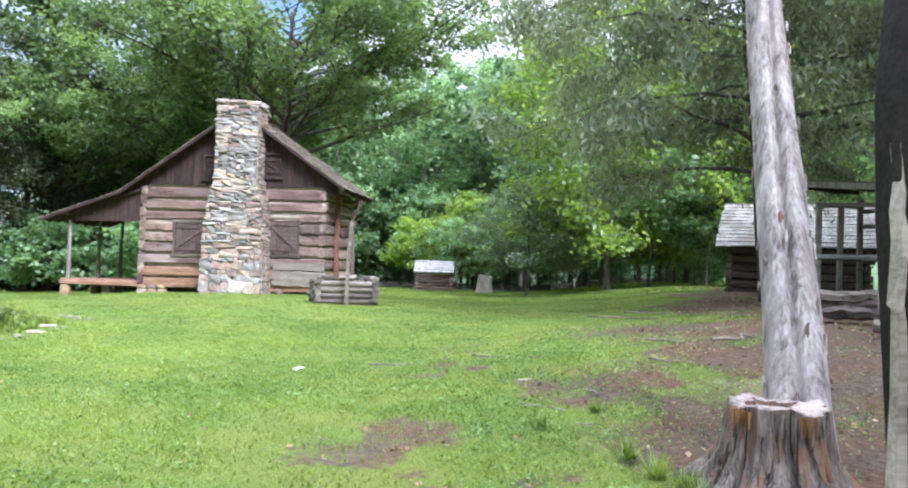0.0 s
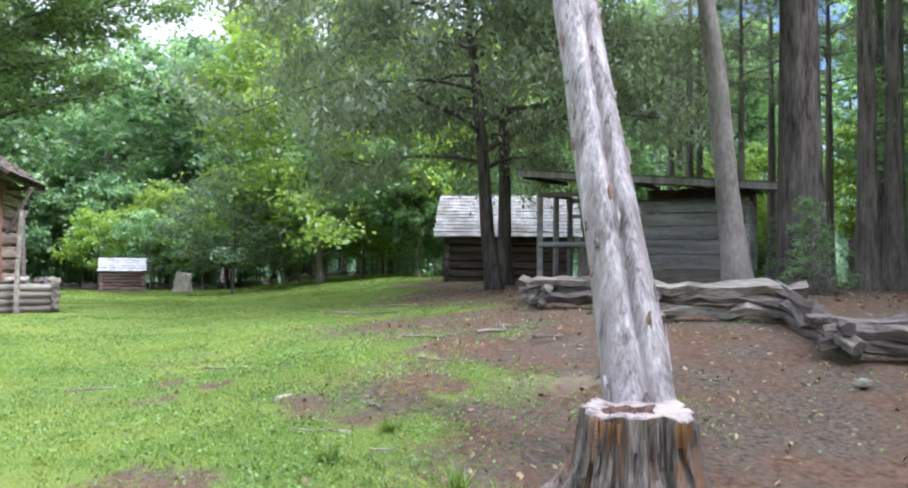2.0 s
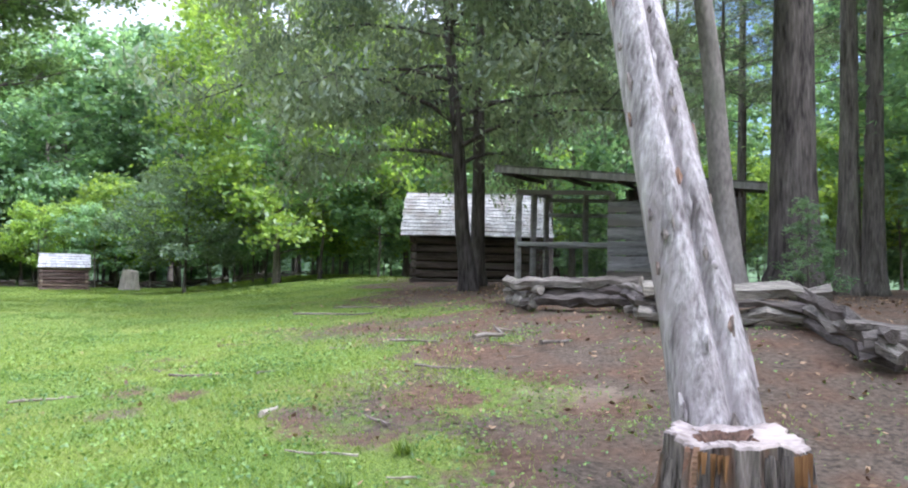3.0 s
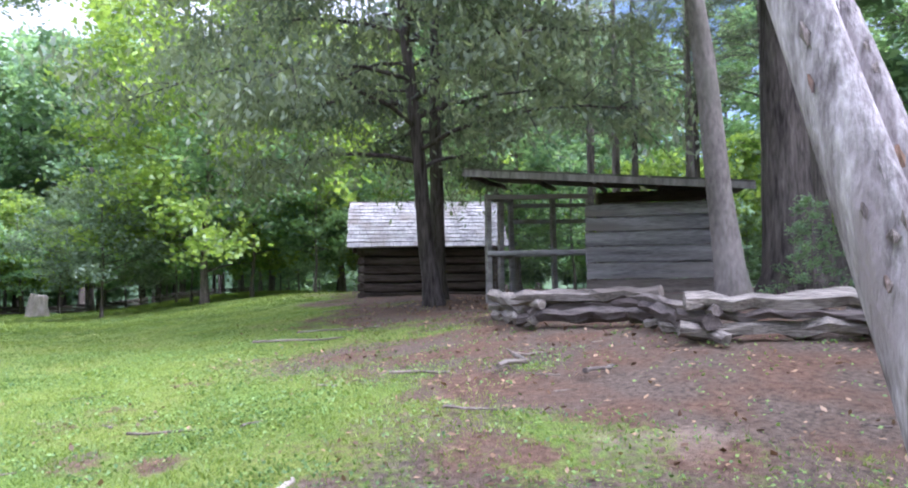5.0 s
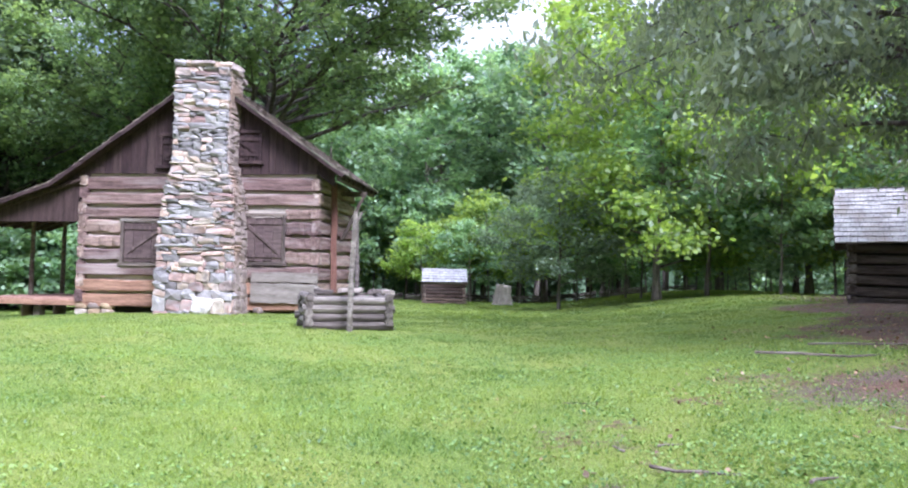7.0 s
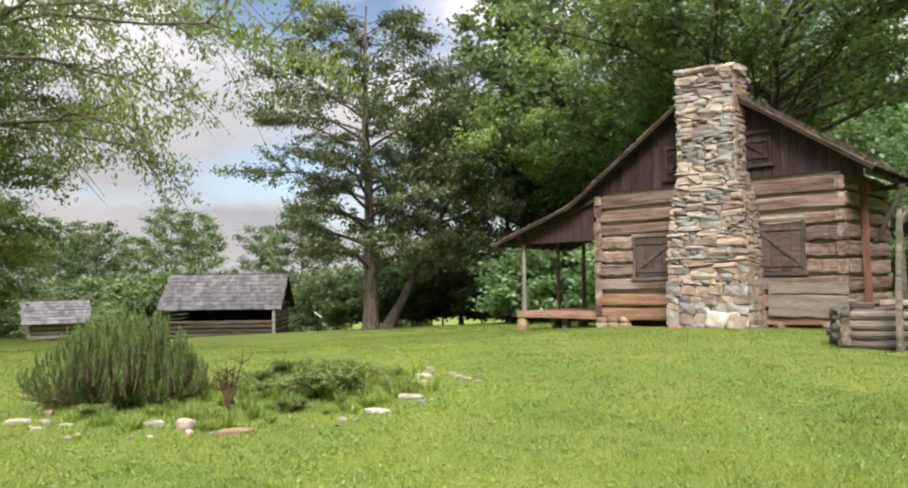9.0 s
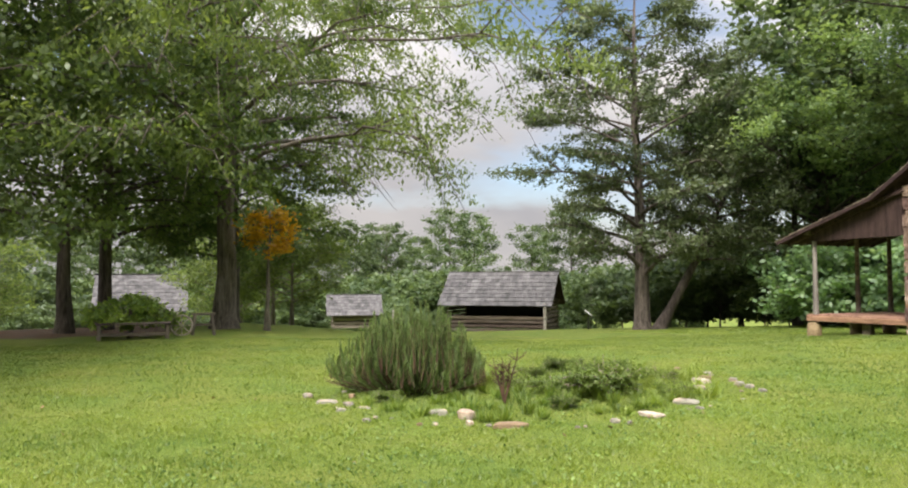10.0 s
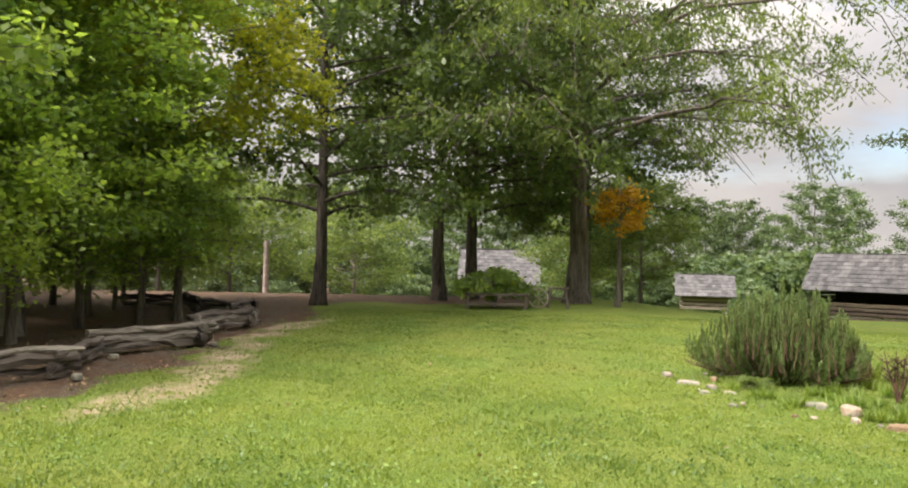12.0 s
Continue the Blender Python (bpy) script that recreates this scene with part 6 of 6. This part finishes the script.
def bed_stone(x, y, sx, sy, sz, kind, turn):
    label = ("pale quartz edging stone of the herb bed", "brown fieldstone edging the herb bed", "flat rusty stone edging the herb bed", "pale quartz edging stone of the herb bed")[kind]
    tagged(piece("bed_stone", BED[kind], None, pose(x, y, H(x, y) + sz * 0.12, 0, 0, turn) @ Matrix.Diagonal((sx, sy, sz, 1))), label, "stone", "bed edging stones")


for x, y, sx, sy, sz, kind, turn in ((3.5, -14.6, 0.22, 0.17, 0.2, 1, 30), (3.25, -14.75, 0.13, 0.1, 0.16, 0, 60), (3.05, -14.72, 0.24, 0.14, 0.09, 0, 100), (4.1, -14.42, 0.42, 0.22, 0.1, 2, 64),
                                     (1.75, -15.55, 0.3, 0.2, 0.1, 0, 70), (2.1, -15.4, 0.16, 0.12, 0.12, 3, 10), (2.35, -15.3, 0.2, 0.14, 0.06, 0, 40), (1.1, -15.6, 0.16, 0.14, 0.1, 0, 0),
                                     (3.05, -10.95, 0.3, 0.2, 0.14, 1, 20), (2.85, -10.7, 0.24, 0.2, 0.12, 2, 50), (3.4, -11.3, 0.2, 0.16, 0.1, 0, 70), (4.0, -12.1, 0.34, 0.22, 0.08, 0, 30), (4.35, -12.9, 0.36, 0.2, 0.06, 1, 10)):
    bed_stone(x, y, sx, sy, sz, kind, turn)
for k in range(54):
    a = k / 54 * 2 * math.pi + rn.uniform(-0.1, 0.1)
    x, y = BX + 2.15 * math.cos(a) + rn.uniform(-0.12, 0.12), BY + 2.65 * math.sin(a) + rn.uniform(-0.12, 0.12)
    s = rn.uniform(0.05, 0.15)
    bed_stone(x, y, s, s * rn.uniform(0.55, 0.9), s * rn.uniform(0.45, 0.75), rn.choice((0, 0, 1, 2, 3)), rn.uniform(0, 180))


def spiky_bush(name, x, y, radius, height, stems, seed, leaf_mat, label, category):
    """A bush of upright spires, each a stem set thick with short needles."""
    rs = np.random.RandomState(seed)
    ob = thing(name, pose(x, y, H(x, y)), label, category)
    ctr, axis, tubes = [], [], []
    for k in range(stems):
        a, q = rs.uniform(0, 2 * math.pi), math.sqrt(rs.uniform(0, 1))
        r = q * radius * (1 + 0.12 * math.sin(3 * a + 1))
        h = height * (1 - 0.66 * q ** 2.2) * rs.uniform(0.72, 1.12)
        base = np.array([math.cos(a) * r * 0.6, math.sin(a) * r * 0.6, 0.0])
        mid = np.array([math.cos(a) * r * 1.08, math.sin(a) * r * 1.08, h * 0.42])
        end = np.array([math.cos(a) * r * 1.04 + rs.uniform(-0.06, 0.06), math.sin(a) * r * 1.04 + rs.uniform(-0.06, 0.06), h])
        tubes.append(ring_tube([tuple(base), tuple(mid), tuple(end)], (0.008, 0.006, 0.003), 3, k, 0, False))
        m = int(170 * (0.5 + h))
        t = rs.uniform(0.1, 1, m)[:, None]
        p = (1 - t) ** 2 * base + 2 * t * (1 - t) * mid + t ** 2 * end
        d = 2 * (1 - t) * (mid - base) + 2 * t * (end - mid)
        d /= np.linalg.norm(d, axis=1)[:, None]
        out = rs.normal(size=(m, 3))
        out -= d * np.sum(out * d, axis=1)[:, None]
        out /= np.linalg.norm(out, axis=1)[:, None]
        ctr.append(p)
        axis.append(d * 0.75 + out * 0.65 * (1.15 - 0.7 * t))
    c, ax = np.concatenate(ctr), np.concatenate(axis)
    n = len(c)
    side = np.cross(ax, rs.normal(size=(n, 3)))
    side /= np.linalg.norm(side, axis=1)[:, None] + 1e-9
    ln = rs.uniform(0.04, 0.065, (n, 1))
    v = np.stack([c - side * 0.004, c + side * 0.004, c + ax * ln + side * 0.0025, c + ax * ln - side * 0.0025], 1).reshape(-1, 3)
    piece("stem_mass", mesh_from("stem_mass", *join(tubes), M_ROT), ob)
    piece("needles", mesh_from("needles", v, np.arange(n * 4).reshape(n, 4), leaf_mat), ob)
    return ob


spiky_bush("rosemary_bush", 1.2, -14.2, 0.98, 1.08, 400, 5, L_HERB, "large dense dark green rosemary bush in stone-edged bed", "bush")
dead_rn = random.Random(72)
dead_shrub = thing("bare_shrub", pose(2.9, -13.8, H(2.9, -13.8)), "nearly bare brown twiggy shrub in the bed", "shrub")
for k in range(6):                       # crooked stems, each with a few side twigs
    a, rise = dead_rn.uniform(0, 6.28), dead_rn.uniform(0.38, 0.6) + (0.16 if k == 0 else 0)
    out = dead_rn.uniform(0.04, 0.2)
    pts = [(math.cos(a) * out * t + dead_rn.uniform(-0.02, 0.02) * t, math.sin(a) * out * t + dead_rn.uniform(-0.02, 0.02) * t, rise * t) for t in (0, 0.25, 0.5, 0.75, 1)]
    chunks = [ring_tube(pts, (0.013, 0.011, 0.008, 0.006, 0.003), 5, 700 + k, 0.1)]
    for q in range(24):
        b = pts[dead_rn.choice((2, 2, 3, 3))]
        w, reach2 = dead_rn.uniform(0, 6.28), dead_rn.uniform(0.05, 0.14)
        mid2 = (b[0] + math.cos(w) * reach2 * 0.5, b[1] + math.sin(w) * reach2 * 0.5, b[2] + reach2 * 0.35)
        chunks.append(ring_tube([b, mid2, (b[0] + math.cos(w) * reach2, b[1] + math.sin(w) * reach2, b[2] + reach2 * dead_rn.uniform(0.4, 1.0))], (0.004, 0.003, 0.002), 4, 800 + k * 9 + q, 0.1))
    piece("stem", mesh_from("stem", *join(chunks), M_ROT), dead_shrub)
LOWSHRUB = tree_meshes("low_shrub", 73, 0.24, 0.003, 0.02, 0.5, 40, 8000, 0.04, L_SHRUB, M_TWIG, "flat", 0.25, 0.6, 0.05, 0.5, 0.05, 6, trunk_sides=5)
plant(LOWSHRUB, 3.1, -12.55, "low rounded yellow-green shrub in the bed", "shrub", "bed shrubs", 0, 1.0, "low_shrub")
plant(LOWSHRUB, 2.2, -12.0, "low grey-green herb clump in the bed", "shrub", "bed shrubs", 90, 0.75, "low_shrub")
plant(LOWSHRUB, 1.6, -11.2, "low grey-green herb clump in the bed", "shrub", "bed shrubs", 190, 0.6, "low_shrub")
for k, (x, y, g) in enumerate(((2.5, -12.9, 0.6), (1.9, -13.1, 0.5), (3.6, -11.9, 0.5), (2.7, -11.4, 0.55), (0.9, -11.6, 0.6), (1.3, -12.4, 0.5), (3.5, -13.4, 0.4), (2.0, -14.9, 0.4))):
    plant(LOWSHRUB, x, y, "low grey-green herb clump in the bed", "shrub", "bed shrubs", 40 * k, g, "low_shrub")


# ---- fallen sticks, chips and stones ----
def stick(x, y, length, turn, r, mat, label, seed, bend=0.1, lift=0.0):
    rs = random.Random(seed)
    n = 6
    pts = [(length * (k / (n - 1) - 0.5), rs.uniform(-bend, bend) * length * 0.5, r * 0.7 + lift * (k % 2) * rs.random()) for k in range(n)]
    v, f = ring_tube(pts, [r * (1 - 0.5 * k / (n - 1)) for k in range(n)], 6, seed, 0.15)
    if length > 0.5:
        k = 3
        v, f = join([(v, f), ring_tube([pts[k], (pts[k][0] + length * 0.18, pts[k][1] + length * 0.14, r + lift)], (r * 0.6, r * 0.25), 5, seed, 0.1)])
    tagged(piece("fallen_stick", mesh_from("fallen_stick", v, f, mat), None, pose(x, y, H(x, y), 0, 0, turn)), label, "stick", "fallen sticks")


stick(12.4, -15.98, 0.34, 60, 0.028, M_PALEWOOD, "short pale broken stick lying on thin grass", 1)
stick(12.0, -13.9, 0.8, -12, 0.013, M_TWIG, "pale bare twig lying on grass", 2)
stick(14.4, -13.5, 0.8, -25, 0.016, M_TWIG, "pale forked stick lying on earth", 3, 0.2)
stick(15.2, -13.9, 1.3, 35, 0.03, M_LOG_DARK, "dark crooked fallen branch on bare earth", 4, 0.25, 0.05)
stick(15.4, -15.0, 0.5, 20, 0.025, M_RAIL, "dark broken stick on bare earth", 5, 0.2)
stick(14.6, -9.5, 2.4, 4, 0.018, M_LOG_DARK, "long dark fallen branch beneath the cedar", 6, 0.12, 0.03)
stick(15.2, -8.7, 2.2, 15, 0.016, M_LOG_DARK, "long dark fallen branch beneath the cedar", 7, 0.12, 0.03)
stick(13.1, -16.6, 0.4, 100, 0.012, M_TWIG, "short pale broken stick lying on thin grass", 8)
stick(12.6, -17.2, 0.5, 150, 0.012, M_TWIG, "thin dry twig on thin grass", 9)
stick(9.55, -15.1, 0.22, 80, 0.03, M_PAPER, "short bleached stick standing out on grass", 10)
stick(10.6, -14.4, 0.6, 20, 0.014, M_TWIG, "thin dry twig on thin grass", 11)
stick(14.0, -15.2, 0.45, -50, 0.015, M_TWIG, "thin dry twig on bare earth", 12)
rs = random.Random(41)
for k in range(12):
    x, y = rs.uniform(10.5, 17), rs.uniform(-20, -10.5)
    stick(x, y, rs.uniform(0.15, 0.4), rs.uniform(0, 180), rs.uniform(0.006, 0.012), M_TWIG, "small dry twig on thin grass and earth", 60 + k)

# fallen leaves, grass and weeds
rs = np.random.RandomState(6)
x, y = rs.uniform(-4, 24, 26000), rs.uniform(-25, -4, 26000)
keep = rs.uniform(0, 1, 26000) < 0.008 + 0.022 * smooth((x - 8) / 4) + 0.55 * bare(x, y)
x, y = x[keep], y[keep]
c = np.stack([x, y, land(x, y) + 0.012 - 0.02 * bare(x, y)], 1)
v, f = leaf_quads(c, 0.06, 0.035, rs, 0.0, 2.5)
tagged(new("fallen_leaves", mesh_from("fallen_leaves", v, f, L_LITTER)), "scattered dry brown fallen leaves and needles", "leaf litter", kind="stuff")


def blades(name, count, box2, tall, wide, seed, label, focus=None):
    rs = np.random.RandomState(seed)
    x, y = rs.uniform(box2[0], box2[1], count), rs.uniform(box2[2], box2[3], count)
    b = np.clip(bare(x, y) * 1.05 + 0.35 * tan_path(x, y), 0, 1)
    tuft = 0.62 + 0.25 * patchy(x, y, 0.45) + 0.35 * patchy(x, y, 0.14)
    keep = rs.uniform(0, 1, count) < np.clip((1 - b) ** 1.4 * (0.22 + 0.95 * tuft), 0.0, 1)
    if focus is not None:
        d = np.min([np.hypot(x - p, y - q) for p, q in focus], axis=0)
        keep &= rs.uniform(0, 1, count) < np.clip((14 / np.maximum(d, 1)) ** 2 * 0.25, 0, 1)
        keep &= d > 0.8
    x, y = x[keep], y[keep]
    n = len(x)
    z = land(x, y) + 0.022 * patchy(x, y, 0.5) + 0.014 * patchy(x, y, 0.2) - 0.03 * bare(x, y) - 0.008
    h = tall * rs.uniform(0.45, 1.25, n) * (0.85 + 0.25 * np.clip(patchy(x, y, 0.6), -0.5, 1))
    a = rs.uniform(0, 2 * math.pi, n)
    w = wide * rs.uniform(0.7, 1.3, n)
    lx, ly = rs.normal(size=n) * h * 0.55, rs.normal(size=n) * h * 0.55
    v = np.empty((n, 3, 3))
    v[:, 0] = np.stack([x - np.cos(a) * w, y - np.sin(a) * w, z], 1)
    v[:, 1] = np.stack([x + np.cos(a) * w, y + np.sin(a) * w, z], 1)
    v[:, 2] = np.stack([x + lx, y + ly, z + h], 1)
    tagged(new(name, mesh_from(name, v.reshape(-1, 3), np.arange(n * 3).reshape(n, 3), L_GRASS)), label, "grass", kind="stuff")


WALKED = [(12.4, -23.5), (11.6, -21.5), (11.2, -19.5), (10.5, -18.2)]
blades("grass", 800000, (1, 18, -25, -9), 0.04, 0.005, 8, "short mown green lawn grass", WALKED)
blades("lawn_tufts", 620000, (-10, 20, -26, 2), 0.042, 0.010, 9, "short mown green lawn grass farther off")

blades("far_lawn_tufts", 330000, (-16, 24, 2, 31), 0.055, 0.022, 10, "sunlit mown lawn beyond the cabin")

rs = np.random.RandomState(15)
x, y = rs.uniform(3, 18, 260000), rs.uniform(-23.5, -8, 260000)
patch = 0.5 + 0.6 * patchy(x, y, 0.55) + 0.5 * patchy(x, y, 0.2) - 0.1
near = np.min([np.hypot(x - p, y - q) for p, q in WALKED], axis=0)
keep = (rs.uniform(0, 1, len(x)) < np.clip(patch, 0, 1) * (1 - 0.85 * bare(x, y)) * np.clip(8 / np.maximum(near, 1) - 0.3, 0, 1) * (0.3 + 0.5 * smooth((x - 9.0) / 3))) & (near > 0.9)
x, y = x[keep], y[keep]
v, f = leaf_quads(np.stack([x, y, land(x, y) + 0.022 * patchy(x, y, 0.5) + 0.014 * patchy(x, y, 0.2) + rs.uniform(0.008, 0.036, len(x))], 1), 0.031, 0.021, rs, 0.0, 1.2)
tagged(new("broad_lawn_weeds", mesh_from("broad_lawn_weeds", v, f, L_CLOVER)), "patches of clover and broad-leaved weeds among the grass", "lawn weeds", kind="stuff")


def weed(x, y, seed, size):
    rs = np.random.RandomState(seed)
    n = 70
    a = rs.uniform(0, 6.28, n)
    r = rs.uniform(0.3, 1, n) * 0.16 * size
    v = np.empty((n, 3, 3))
    bx, by = rs.normal(size=n) * 0.03, rs.normal(size=n) * 0.03
    v[:, 0] = np.stack([bx - 0.008 * np.sin(a), by + 0.008 * np.cos(a), np.zeros(n)], 1)
    v[:, 1] = np.stack([bx + 0.008 * np.sin(a), by - 0.008 * np.cos(a), np.zeros(n)], 1)
    v[:, 2] = np.stack([bx + np.cos(a) * r, by + np.sin(a) * r, rs.uniform(0.06, 0.2, n) * size], 1)
    tagged(piece("grass_tuft", mesh_from("grass_tuft", v.reshape(-1, 3), np.arange(n * 3).reshape(n, 3), L_GRASS), None, pose(x, y, H(x, y))), "bright green grass tuft growing on worn lawn", "grass tuft", "grass tufts")


for k, (x, y) in enumerate(((13.55, -19.35), (13.4, -19.1), (13.6, -19.6), (13.25, -18.7), (12.6, -17.9), (13.1, -17.4))):
    weed(x, y, 300 + k, 1.0 if k < 4 else 0.7)
rs = random.Random(17)
for k in range(130):
    a, r = rs.uniform(0, 6.28), math.sqrt(rs.random())
    weed(BX + 1.9 * r * math.cos(a), BY + 2.4 * r * math.sin(a), 400 + k, rs.uniform(0.5, 1.25))
